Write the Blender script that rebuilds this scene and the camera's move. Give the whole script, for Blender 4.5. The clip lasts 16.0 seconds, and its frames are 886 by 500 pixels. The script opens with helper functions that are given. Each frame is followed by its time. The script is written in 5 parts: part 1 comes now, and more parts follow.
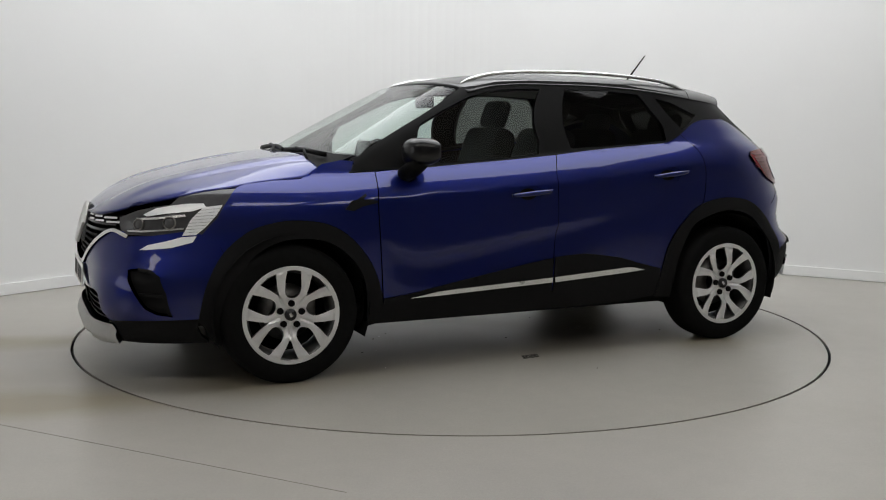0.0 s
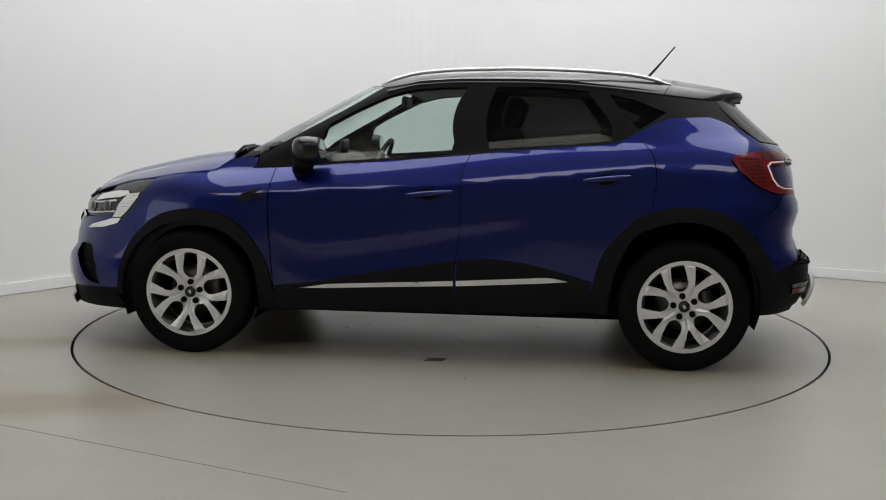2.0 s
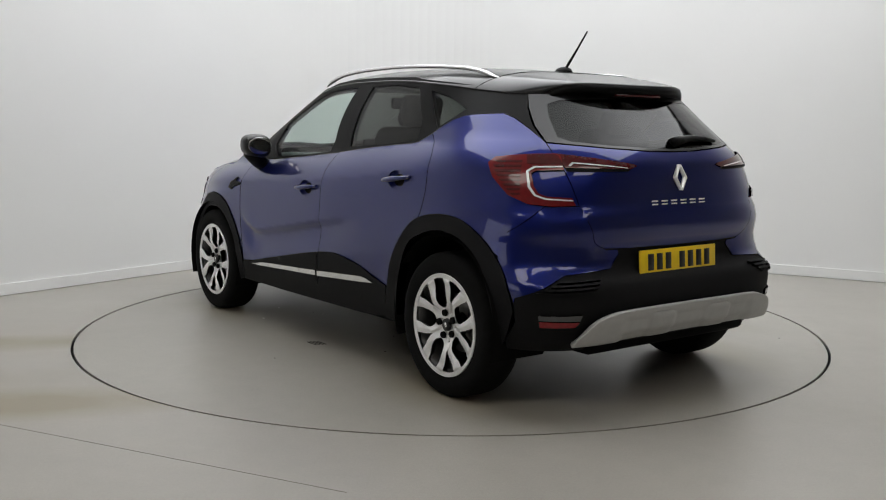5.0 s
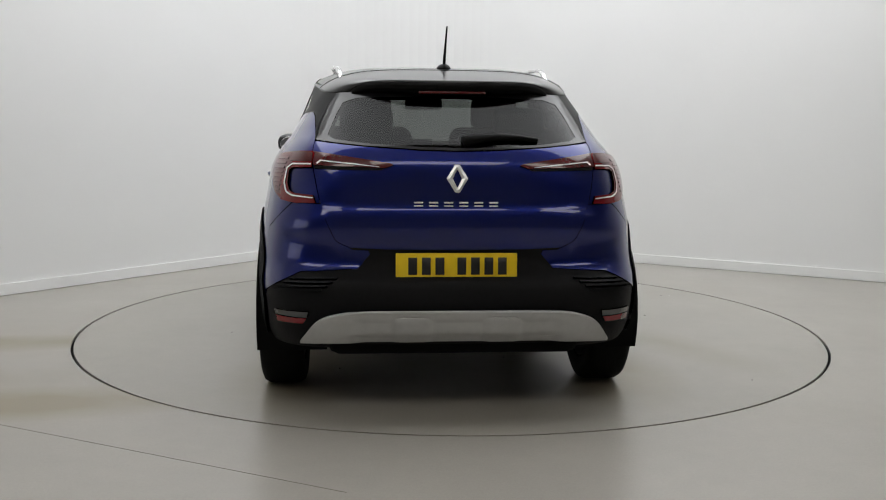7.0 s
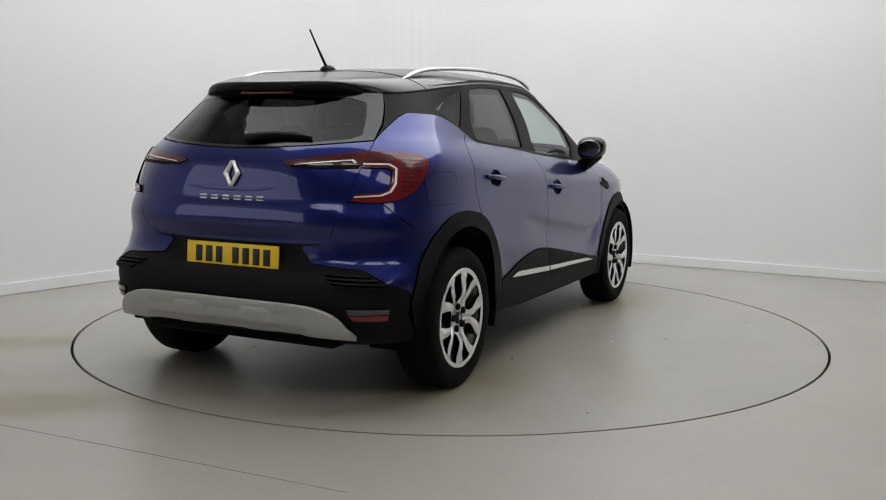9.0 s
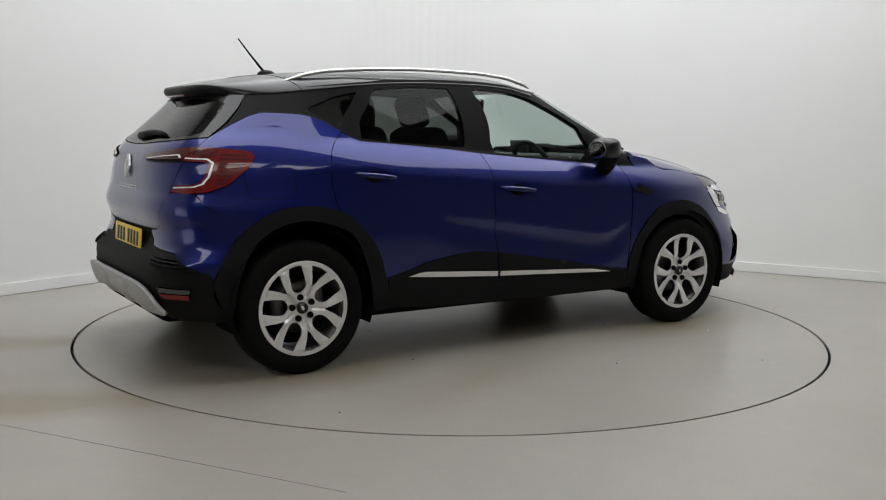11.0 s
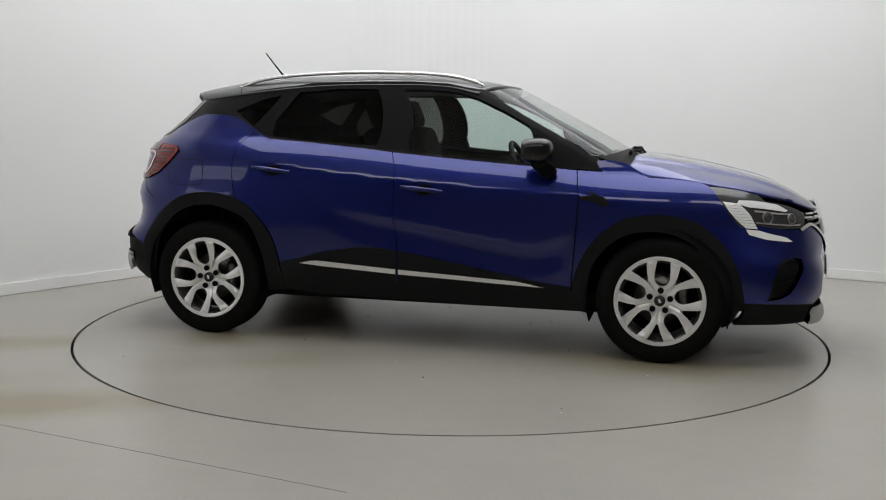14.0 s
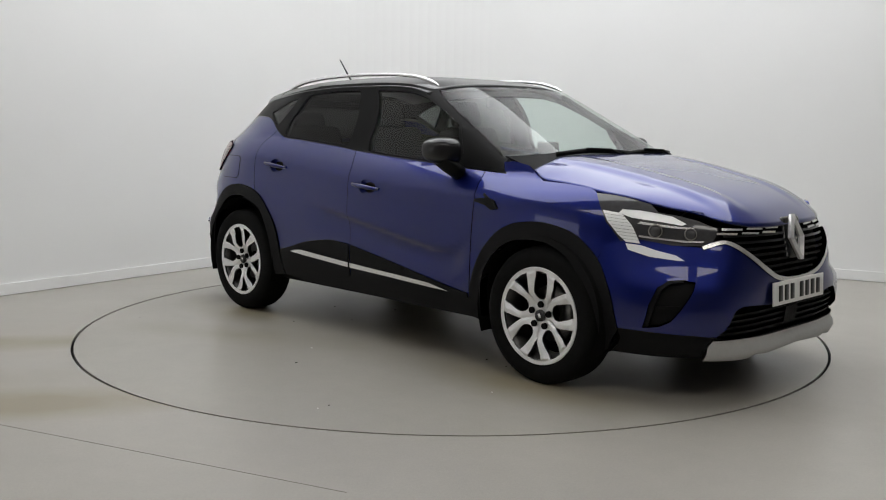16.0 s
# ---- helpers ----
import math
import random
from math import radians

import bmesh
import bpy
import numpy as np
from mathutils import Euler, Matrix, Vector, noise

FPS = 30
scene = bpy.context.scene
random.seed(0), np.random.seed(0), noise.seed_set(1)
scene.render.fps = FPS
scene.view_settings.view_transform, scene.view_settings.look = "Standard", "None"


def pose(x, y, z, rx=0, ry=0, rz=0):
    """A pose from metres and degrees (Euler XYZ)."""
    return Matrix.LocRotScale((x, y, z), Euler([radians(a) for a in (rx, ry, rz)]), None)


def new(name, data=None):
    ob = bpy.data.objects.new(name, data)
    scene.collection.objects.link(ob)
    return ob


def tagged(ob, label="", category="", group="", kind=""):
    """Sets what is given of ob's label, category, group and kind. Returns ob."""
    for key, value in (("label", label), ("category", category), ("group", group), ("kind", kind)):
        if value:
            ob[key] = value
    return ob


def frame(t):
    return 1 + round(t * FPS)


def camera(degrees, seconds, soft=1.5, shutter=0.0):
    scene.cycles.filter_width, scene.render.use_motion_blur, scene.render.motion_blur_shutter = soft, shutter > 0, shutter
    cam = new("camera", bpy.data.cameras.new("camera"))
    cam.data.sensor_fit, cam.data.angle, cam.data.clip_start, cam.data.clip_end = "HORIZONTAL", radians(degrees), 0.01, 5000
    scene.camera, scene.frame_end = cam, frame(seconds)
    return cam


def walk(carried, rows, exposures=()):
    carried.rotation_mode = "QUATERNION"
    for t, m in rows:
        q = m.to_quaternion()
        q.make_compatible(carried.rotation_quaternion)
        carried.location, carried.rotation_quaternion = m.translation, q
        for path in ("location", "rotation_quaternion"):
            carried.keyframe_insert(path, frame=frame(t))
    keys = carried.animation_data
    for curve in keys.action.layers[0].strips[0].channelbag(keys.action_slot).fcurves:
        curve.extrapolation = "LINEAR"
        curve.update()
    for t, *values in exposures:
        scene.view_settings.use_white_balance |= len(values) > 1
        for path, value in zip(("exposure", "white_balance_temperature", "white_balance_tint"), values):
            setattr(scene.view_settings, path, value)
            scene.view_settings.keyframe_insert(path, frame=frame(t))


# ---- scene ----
# The camera stands still; the car turns with the turntable.
cam = camera(49.68, 16.0, soft=1.1)
EYE = (0.0, -5.998, 1.2385)
CAM = pose(*EYE, 90 - 7.307, 0, 0.461) @ pose(0, 0, 0, 0, 0, 0.558)
walk(cam, [(0.0, CAM), (16.0, CAM)])
TURN_START, TURN_RATE = 205.07, 15.653   # degrees, degrees a second (clockwise)
SHIFT = (-0.0018, 0.1614)                # the car's middle off the turntable's axis
RING = 2.249

# ---- light ----
world = bpy.data.worlds.new("studio_air")
world.use_nodes = True
scene.world = world
world.node_tree.nodes["Background"].inputs[0].default_value = (0.8, 0.82, 0.85, 1)
world.node_tree.nodes["Background"].inputs[1].default_value = 0.05
scene.view_settings.exposure = 0.0
PANEL_GLOW = 2.62
FRONT_GLOW = 3.2
DOOR_GLOW = 0.85


# ---- materials ----
def mat(name, colour, rough=0.5, metal=0.0, coat=0.0, coat_rough=0.03, spec=0.5, noise_amt=0.0, noise_scale=40.0,
        rough_amt=0.0, bump=0.0, bump_scale=300.0, emit=None, alpha=None):
    m = bpy.data.materials.new(name)
    m.use_nodes = True
    nt = m.node_tree
    b = nt.nodes["Principled BSDF"]
    b.inputs["Base Color"].default_value = (*colour, 1)
    b.inputs["Roughness"].default_value = rough
    b.inputs["Metallic"].default_value = metal
    b.inputs["Coat Weight"].default_value = coat
    b.inputs["Coat Roughness"].default_value = coat_rough
    b.inputs["Specular IOR Level"].default_value = spec
    if emit:
        b.inputs["Emission Color"].default_value = (*emit[0], 1)
        b.inputs["Emission Strength"].default_value = emit[1]
    tc = nt.nodes.new("ShaderNodeTexCoord")
    if noise_amt:
        n = nt.nodes.new("ShaderNodeTexNoise")
        n.inputs["Scale"].default_value = noise_scale
        n.inputs["Detail"].default_value = 6
        nt.links.new(tc.outputs["Object"], n.inputs["Vector"])
        r = nt.nodes.new("ShaderNodeMapRange")
        r.inputs["From Min"].default_value, r.inputs["From Max"].default_value = 0.3, 0.7
        r.inputs["To Min"].default_value, r.inputs["To Max"].default_value = 1 - noise_amt, 1 + noise_amt
        nt.links.new(n.outputs["Fac"], r.inputs["Value"])
        mx = nt.nodes.new("ShaderNodeMix")
        mx.data_type, mx.blend_type = "RGBA", "MULTIPLY"
        mx.inputs["Factor"].default_value = 1
        mx.inputs["A"].default_value = (*colour, 1)
        nt.links.new(r.outputs["Result"], mx.inputs["B"])
        nt.links.new(mx.outputs["Result"], b.inputs["Base Color"])
        if rough_amt:
            r2 = nt.nodes.new("ShaderNodeMapRange")
            r2.inputs["From Min"].default_value, r2.inputs["From Max"].default_value = 0.3, 0.7
            r2.inputs["To Min"].default_value, r2.inputs["To Max"].default_value = rough - rough_amt, rough + rough_amt
            nt.links.new(n.outputs["Fac"], r2.inputs["Value"])
            nt.links.new(r2.outputs["Result"], b.inputs["Roughness"])
    if bump:
        n2 = nt.nodes.new("ShaderNodeTexNoise")
        n2.inputs["Scale"].default_value = bump_scale
        n2.inputs["Detail"].default_value = 4
        nt.links.new(tc.outputs["Object"], n2.inputs["Vector"])
        bp = nt.nodes.new("ShaderNodeBump")
        bp.inputs["Strength"].default_value = bump
        bp.inputs["Distance"].default_value = 0.002
        nt.links.new(n2.outputs["Fac"], bp.inputs["Height"])
        nt.links.new(bp.outputs["Normal"], b.inputs["Normal"])
    return m


def glass(name, tint, rough=0.0, gloss=0.045):
    """A thin pane: tinted light through it, and a gloss that grows at grazing angles."""
    m = bpy.data.materials.new(name)
    m.use_nodes = True
    nt = m.node_tree
    nt.nodes.remove(nt.nodes["Principled BSDF"])
    t = nt.nodes.new("ShaderNodeBsdfTransparent")
    t.inputs["Color"].default_value = (*tint, 1)
    g = nt.nodes.new("ShaderNodeBsdfGlossy")
    g.inputs["Roughness"].default_value = rough
    f = nt.nodes.new("ShaderNodeLayerWeight")
    f.inputs["Blend"].default_value = 0.5
    pw = nt.nodes.new("ShaderNodeMath")
    pw.operation = "POWER"
    pw.inputs[1].default_value = 4.5
    nt.links.new(f.outputs["Facing"], pw.inputs[0])
    sc = nt.nodes.new("ShaderNodeMath")
    sc.operation = "MULTIPLY_ADD"
    sc.inputs[1].default_value, sc.inputs[2].default_value = 0.9, gloss
    nt.links.new(pw.outputs[0], sc.inputs[0])
    mx = nt.nodes.new("ShaderNodeMixShader")
    nt.links.new(sc.outputs[0], mx.inputs["Fac"])
    nt.links.new(t.outputs["BSDF"], mx.inputs[1])
    nt.links.new(g.outputs["BSDF"], mx.inputs[2])
    nt.links.new(mx.outputs["Shader"], nt.nodes["Material Output"].inputs["Surface"])
    return m


BLUE = mat("blue_metallic_paint", (0.004, 0.0105, 0.125), rough=0.36, metal=0.85, coat=1.0, coat_rough=0.015, spec=0.2, noise_amt=0.06, noise_scale=900)
BLACK = mat("black_gloss_paint", (0.006, 0.006, 0.007), rough=0.35, spec=0.2, coat=0.55, coat_rough=0.06, noise_amt=0.1, noise_scale=700)
PILLAR = mat("satin_black_trim", (0.0045, 0.0045, 0.0045), rough=0.45, spec=0.10, noise_amt=0.1, noise_scale=300)
PLASTIC = mat("grained_black_plastic", (0.0065, 0.0065, 0.007), rough=0.62, spec=0.14, noise_amt=0.12, noise_scale=60, bump=0.35, bump_scale=900)
DARK = mat("dark_liner", (0.004, 0.004, 0.004), rough=0.9, spec=0.1, noise_amt=0.1)
TYRE = mat("tyre_rubber", (0.0055, 0.0055, 0.0055), rough=0.8, spec=0.10, noise_amt=0.2, noise_scale=30, bump=0.3, bump_scale=400)
ALLOY = mat("silver_alloy", (0.82, 0.82, 0.825), rough=0.30, metal=0.6, coat=0.3, noise_amt=0.04, noise_scale=200)
CHROME = mat("satin_chrome", (0.80, 0.80, 0.80), rough=0.22, metal=0.75, noise_amt=0.03, noise_scale=100)
SKID = mat("grey_skid_plate", (0.42, 0.42, 0.41), rough=0.45, metal=0.15, noise_amt=0.03, noise_scale=40)
RED = mat("red_lens", (0.16, 0.004, 0.007), rough=0.2, spec=0.3, coat=0.6, noise_amt=0.15, noise_scale=60)
DEEPRED = mat("dark_red_lens", (0.075, 0.004, 0.006), rough=0.2, spec=0.4, coat=0.8, noise_amt=0.15, noise_scale=60)
SMOKE = mat("smoked_lens", (0.05, 0.05, 0.054), rough=0.15, coat=0.5, noise_amt=0.1)
WHITE_LENS = mat("pale_lamp_lens", (0.90, 0.91, 0.92), rough=0.22, coat=1.0, noise_amt=0.02, noise_scale=80)
YELLOW = mat("yellow_plate", (0.86, 0.60, 0.015), rough=0.35, noise_amt=0.04, noise_scale=20)
WHITE = mat("white_plate", (0.82, 0.82, 0.80), rough=0.35, noise_amt=0.04, noise_scale=20)
INK = mat("plate_ink", (0.008, 0.008, 0.008), rough=0.4)
FABRIC = mat("dark_seat_fabric", (0.022, 0.022, 0.024), rough=0.9, noise_amt=0.2, noise_scale=80, bump=0.4, bump_scale=600)
DASH = mat("dark_dashboard", (0.03, 0.03, 0.03), rough=0.7, noise_amt=0.1, bump=0.2)
HEADLINER = mat("pale_headliner", (0.35, 0.35, 0.34), rough=0.95, noise_amt=0.05)
BARREL = mat("dark_rim_barrel", (0.10, 0.10, 0.10), rough=0.4, metal=0.6, noise_amt=0.1)
MIRROR = mat("mirror_silver", (0.55, 0.55, 0.56), rough=0.03, metal=1.0, noise_amt=0.02)
DISC = mat("brake_steel", (0.25, 0.24, 0.23), rough=0.4, metal=1.0, noise_amt=0.2, noise_scale=40)
GLASS = glass("clear_green_glass", (0.72, 0.81, 0.78))
SCREEN = glass("windscreen_glass", (0.80, 0.87, 0.84))
PRIVACY = glass("privacy_glass", (0.115, 0.12, 0.115), gloss=0.018)
WALLMAT = mat("white_wall_paint", (0.78, 0.78, 0.77), rough=0.55, noise_amt=0.012, noise_scale=1.3, bump=0.05, bump_scale=60)
SKIRT = mat("white_skirting", (0.80, 0.80, 0.79), rough=0.4, noise_amt=0.02, noise_scale=5)
BACKWALL = mat("grey_wall_paint", (0.34, 0.34, 0.34), rough=0.7, noise_amt=0.05, noise_scale=2)
CEIL = mat("pale_ceiling_paint", (0.74, 0.74, 0.74), rough=0.8, noise_amt=0.02, noise_scale=3)
PANEL = mat("light_panel", (0.9, 0.9, 0.9), rough=0.6, emit=((0.965, 0.98, 1.0), PANEL_GLOW))
WARM_PANEL = mat("warm_light_panel", (0.9, 0.9, 0.9), rough=0.6, emit=((1.0, 0.955, 0.89), FRONT_GLOW))
FROSTED = mat("frosted_daylit_pane", (0.85, 0.87, 0.88), rough=0.5, emit=((0.96, 0.97, 1.0), DOOR_GLOW))
DOORMETAL = mat("grey_door_frame", (0.30, 0.30, 0.31), rough=0.45, metal=0.3, noise_amt=0.06, noise_scale=12)


def floor_material(name, shade, stains_and_shade):
    """Sealed grey concrete: faint clouds, brown stains and painted contact shade, fine specks and a soft sheen."""
    m = mat(name, shade, rough=0.3)
    nt = m.node_tree
    b = nt.nodes["Principled BSDF"]
    tc = next(n for n in nt.nodes if n.type == "TEX_COORD")

    def tex(scale, detail, lo, hi, a, c):
        n = nt.nodes.new("ShaderNodeTexNoise")
        n.inputs["Scale"].default_value, n.inputs["Detail"].default_value = scale, detail
        nt.links.new(tc.outputs["Object"], n.inputs["Vector"])
        r = nt.nodes.new("ShaderNodeMapRange")
        for k, v in (("From Min", lo), ("From Max", hi), ("To Min", a), ("To Max", c)):
            r.inputs[k].default_value = v
        nt.links.new(n.outputs["Fac"], r.inputs["Value"])
        return r.outputs["Result"]

    def mul(col, fac):
        x = nt.nodes.new("ShaderNodeMix")
        x.data_type, x.blend_type = "RGBA", "MULTIPLY"
        x.inputs["Factor"].default_value = 1
        if isinstance(col, tuple):
            x.inputs["A"].default_value = col
        else:
            nt.links.new(col, x.inputs["A"])
        nt.links.new(fac, x.inputs["B"])
        return x.outputs["Result"]
    c = mul((*shade, 1), tex(0.9, 4, 0.2, 0.8, 0.93, 1.07))
    c = mul(c, tex(9, 5, 0.2, 0.8, 0.96, 1.04))
    c = mul(c, tex(90, 4, 0.2, 0.8, 0.93, 1.07))
    c = mul(c, tex(420, 2, 0.25, 0.75, 0.86, 1.12))
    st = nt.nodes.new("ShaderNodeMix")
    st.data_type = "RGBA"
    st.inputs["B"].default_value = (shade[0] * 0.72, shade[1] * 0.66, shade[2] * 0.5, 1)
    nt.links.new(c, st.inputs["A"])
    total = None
    for (px, py, turn, sx, sy, amount) in stains_and_shade:
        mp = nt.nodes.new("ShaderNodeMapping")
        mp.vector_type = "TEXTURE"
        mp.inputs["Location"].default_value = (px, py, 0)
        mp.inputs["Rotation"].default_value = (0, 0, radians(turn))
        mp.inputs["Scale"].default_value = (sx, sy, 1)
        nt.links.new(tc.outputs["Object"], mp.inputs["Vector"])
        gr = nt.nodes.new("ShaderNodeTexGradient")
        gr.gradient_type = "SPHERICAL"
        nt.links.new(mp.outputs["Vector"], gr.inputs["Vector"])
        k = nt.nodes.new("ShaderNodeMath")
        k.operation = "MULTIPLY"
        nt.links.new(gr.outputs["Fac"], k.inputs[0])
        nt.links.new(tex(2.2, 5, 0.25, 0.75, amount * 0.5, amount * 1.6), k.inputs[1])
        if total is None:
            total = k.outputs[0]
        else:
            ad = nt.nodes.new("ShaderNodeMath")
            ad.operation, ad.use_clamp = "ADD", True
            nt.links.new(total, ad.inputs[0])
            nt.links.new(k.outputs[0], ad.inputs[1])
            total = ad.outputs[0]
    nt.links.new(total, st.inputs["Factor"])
    nt.links.new(st.outputs["Result"], b.inputs["Base Color"])
    nt.links.new(tex(1.1, 2, 0.2, 0.8, 0.27, 0.37), b.inputs["Roughness"])
    b.inputs["Specular IOR Level"].default_value = 0.5
    return m


FLOOR = floor_material("sealed_concrete", (0.335, 0.318, 0.285), [(-1.95, -1.88, 10, 1.15, 0.30, 1.5), (-2.65, -0.74, 12, 0.95, 0.24, 1.4), (-2.4, -1.5, 10, 0.9, 0.25, 0.4), (2.2, -2.0, -10, 1.2, 0.3, 0.15)])
# Brown stains plus contact shade under body and wheels, painted into the colour.
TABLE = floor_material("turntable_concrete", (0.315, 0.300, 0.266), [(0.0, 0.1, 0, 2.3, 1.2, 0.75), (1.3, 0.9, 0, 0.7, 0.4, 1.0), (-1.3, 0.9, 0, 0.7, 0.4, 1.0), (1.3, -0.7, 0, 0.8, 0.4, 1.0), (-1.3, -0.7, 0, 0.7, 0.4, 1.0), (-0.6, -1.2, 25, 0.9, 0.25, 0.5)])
CRACK = mat("crack_dirt", (0.19, 0.18, 0.155), rough=0.9, spec=0.1)
GROOVE = mat("dark_groove", (0.004, 0.004, 0.004), rough=0.9, spec=0.1)


# ---- mesh helpers ----
def mesh_from(name, verts, faces, material, smooth=True):
    me = bpy.data.meshes.new(name)
    me.from_pydata([tuple(v) for v in verts], [], [tuple(f) for f in faces])
    me.materials.append(material)
    me.shade_smooth() if smooth else me.shade_flat()
    me.update()
    return me


def part(name, bm, material, parent=None, label="", smooth=True):
    me = bpy.data.meshes.new(name)
    bm.to_mesh(me)
    bm.free()
    me.materials.append(material)
    for f in me.polygons:
        f.use_smooth = smooth
    ob = new(name, me)
    if parent:
        ob.parent = parent
    return tagged(ob, label)


def part_mesh(name, verts, faces, material, parent=None, label="", smooth=True):
    ob = new(name, mesh_from(name, verts, faces, material, smooth))
    if parent:
        ob.parent = parent
    return tagged(ob, label)


def box_bm(bm, c, size, bevel=0.01, rot=None, segments=2):
    """A bevelled box into bm."""
    r = bmesh.ops.create_cube(bm, size=1, matrix=Matrix.Translation(c) @ (rot.to_4x4() if rot else Matrix()) @ Matrix.Diagonal((*size, 1)))
    if bevel:
        es = {e for v in r["verts"] for e in v.link_edges}
        bmesh.ops.bevel(bm, geom=list(es), offset=bevel, segments=segments, affect="EDGES", profile=0.5, clamp_overlap=True)
    return bm


def lathe(profile, n, axis="y"):
    """Verts and faces of a profile of (radius, offset) turned about the y axis."""
    V, Fc = [], []
    k = len(profile)
    for i in range(n):
        a = 2 * math.pi * i / n
        for r, o in profile:
            V.append((r * math.cos(a), o, r * math.sin(a)))
    for i in range(n):
        for j in range(k - 1):
            a, b = i * k + j, ((i + 1) % n) * k + j
            Fc.append((a, a + 1, b + 1, b))
    return V, Fc


def tube(points, radius, n=8, flat=1.0):
    """Verts and faces of a tube along points; flat squeezes it along z."""
    P = [Vector(p) for p in points]
    V, Fc = [], []
    for i, p in enumerate(P):
        d = (P[min(i + 1, len(P) - 1)] - P[max(i - 1, 0)]).normalized()
        side = d.cross(Vector((0, 0, 1)))
        side = side.normalized() if side.length > 1e-4 else Vector((1, 0, 0))
        up = side.cross(d)
        r = radius[i] if isinstance(radius, (list, tuple)) else radius
        for k in range(n):
            a = 2 * math.pi * k / n
            V.append(p + side * (r * math.cos(a)) + up * (r * flat * math.sin(a)))
    for i in range(len(P) - 1):
        for k in range(n):
            a, b = i * n + k, i * n + (k + 1) % n
            Fc.append((a, b, b + n, a + n))
    Fc.append(tuple(range(n))[::-1])
    Fc.append(tuple((len(P) - 1) * n + k for k in range(n)))
    return V, Fc


# ---- the place: floor, turntable, walls ----
def ring_faces(bm, r0, r1, z, n=180):
    a = [bm.verts.new((r0 * math.cos(2 * math.pi * i / n), r0 * math.sin(2 * math.pi * i / n), z)) for i in range(n)]
    b = [bm.verts.new((r1 * math.cos(2 * math.pi * i / n), r1 * math.sin(2 * math.pi * i / n), z)) for i in range(n)]
    for i in range(n):
        j = (i + 1) % n
        bm.faces.new((a[i], b[i], b[j], a[j]))
    return a, b


# Wall line on the floor: two straight walls with a wide rounded corner between them.
CORNER = Vector((-0.72, 4.22))
DIR_L = Vector((-0.592, -0.806)).normalized()
DIR_R = Vector((0.877, -0.480)).normalized()
LEN_L, LEN_R, ROUND, CEILING = 9.2, 12.0, 1.5, 4.4
DOOR_WIDE, DOOR_TOP = 3.2, 2.5


def wall_line():
    bis = (DIR_L + DIR_R).normalized()
    half = DIR_L.angle(DIR_R) / 2
    tl = ROUND / math.tan(half)
    c = CORNER + bis * (ROUND / math.sin(half))
    a, b = CORNER + DIR_L * tl, CORNER + DIR_R * tl
    a0, b0 = math.atan2(*(a - c).yx), math.atan2(*(b - c).yx)
    if a0 < 0:
        a0 += 2 * math.pi
    pts = [CORNER + DIR_L * LEN_L]
    pts += [c + ROUND * Vector((math.cos(a0 + (b0 - a0) * k / 24), math.sin(a0 + (b0 - a0) * k / 24))) for k in range(25)]
    pts.append(CORNER + DIR_R * LEN_R)
    return pts


def strip(name, pts, z0, z1, out0, out1, material):
    """A wall, skirting or trim along a line: thickness from out0 to out1 behind the line."""
    n = len(pts)
    V, Fc = [], []
    for i, p in enumerate(pts):
        d = (pts[min(i + 1, n - 1)] - pts[max(i - 1, 0)]).normalized()
        o = Vector((-d.y, d.x))
        for z, k in ((z0, out0), (z1, out0), (z1, out1), (z0, out1)):
            V.append((p.x + o.x * k, p.y + o.y * k, z))
    for i in range(n - 1):
        for k in range(4):
            a, b = i * 4 + k, i * 4 + (k + 1) % 4
            Fc.append((a, b, b + 4, a + 4))
    Fc += [(3, 2, 1, 0), tuple(4 * (n - 1) + k for k in range(4))]
    ob = new(name, mesh_from(name, V, Fc, material, False))
    return tagged(ob, kind="structure")


LINE = wall_line()
tagged(strip("wall_studio", LINE, -0.01, CEILING, 0.0, 0.15, WALLMAT), "smooth white painted studio wall with a rounded corner", "wall")
DOOR_A = LINE[0]
DOOR_DIR = Vector((-0.05, -1.0)).normalized()
DOOR_B = DOOR_A + DOOR_DIR * DOOR_WIDE
tagged(strip("wall_lintel", [DOOR_B, DOOR_A], DOOR_TOP, CEILING, 0.0, 0.15, WALLMAT), "white painted wall above the entrance", "wall")
tagged(strip("baseboard", LINE, 0.004, 0.085, -0.018, -0.001, SKIRT), "plain white painted skirting board along the wall", "skirting")
BACK = [LINE[-1], Vector((9.0, -11.0)), Vector((-6.8, -11.0)), DOOR_B]
tagged(strip("wall_back", BACK, -0.01, CEILING, 0.0, 0.15, BACKWALL), "plain grey wall behind the camera", "wall")

bm = bmesh.new()
a, b = ring_faces(bm, RING + 0.009, 30.0, 0.0)
lo = [bm.verts.new((v.co.x, v.co.y, -0.06)) for v in a]
for i in range(len(a)):
    j = (i + 1) % len(a)
    bm.faces.new((a[i], a[j], lo[j], lo[i]))
bm.faces.new(lo)
floor_ob = part("floor", bm, FLOOR, smooth=False)
tagged(floor_ob, "sealed grey concrete floor with faint brown stains", "floor", kind="structure")

bm = bmesh.new()
r = bmesh.ops.create_cone(bm, cap_ends=True, segments=180, radius1=RING - 0.007, radius2=RING - 0.007, depth=0.05, matrix=Matrix.Translation((0, 0, -0.0255)))
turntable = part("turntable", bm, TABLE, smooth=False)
bm = bmesh.new()
ring_faces(bm, RING - 0.03, RING + 0.0085, -0.012)
tagged(part("turntable_groove", bm, GROOVE, smooth=False), "dark gap round the turntable", "gap", kind="structure")
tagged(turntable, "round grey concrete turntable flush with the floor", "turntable")

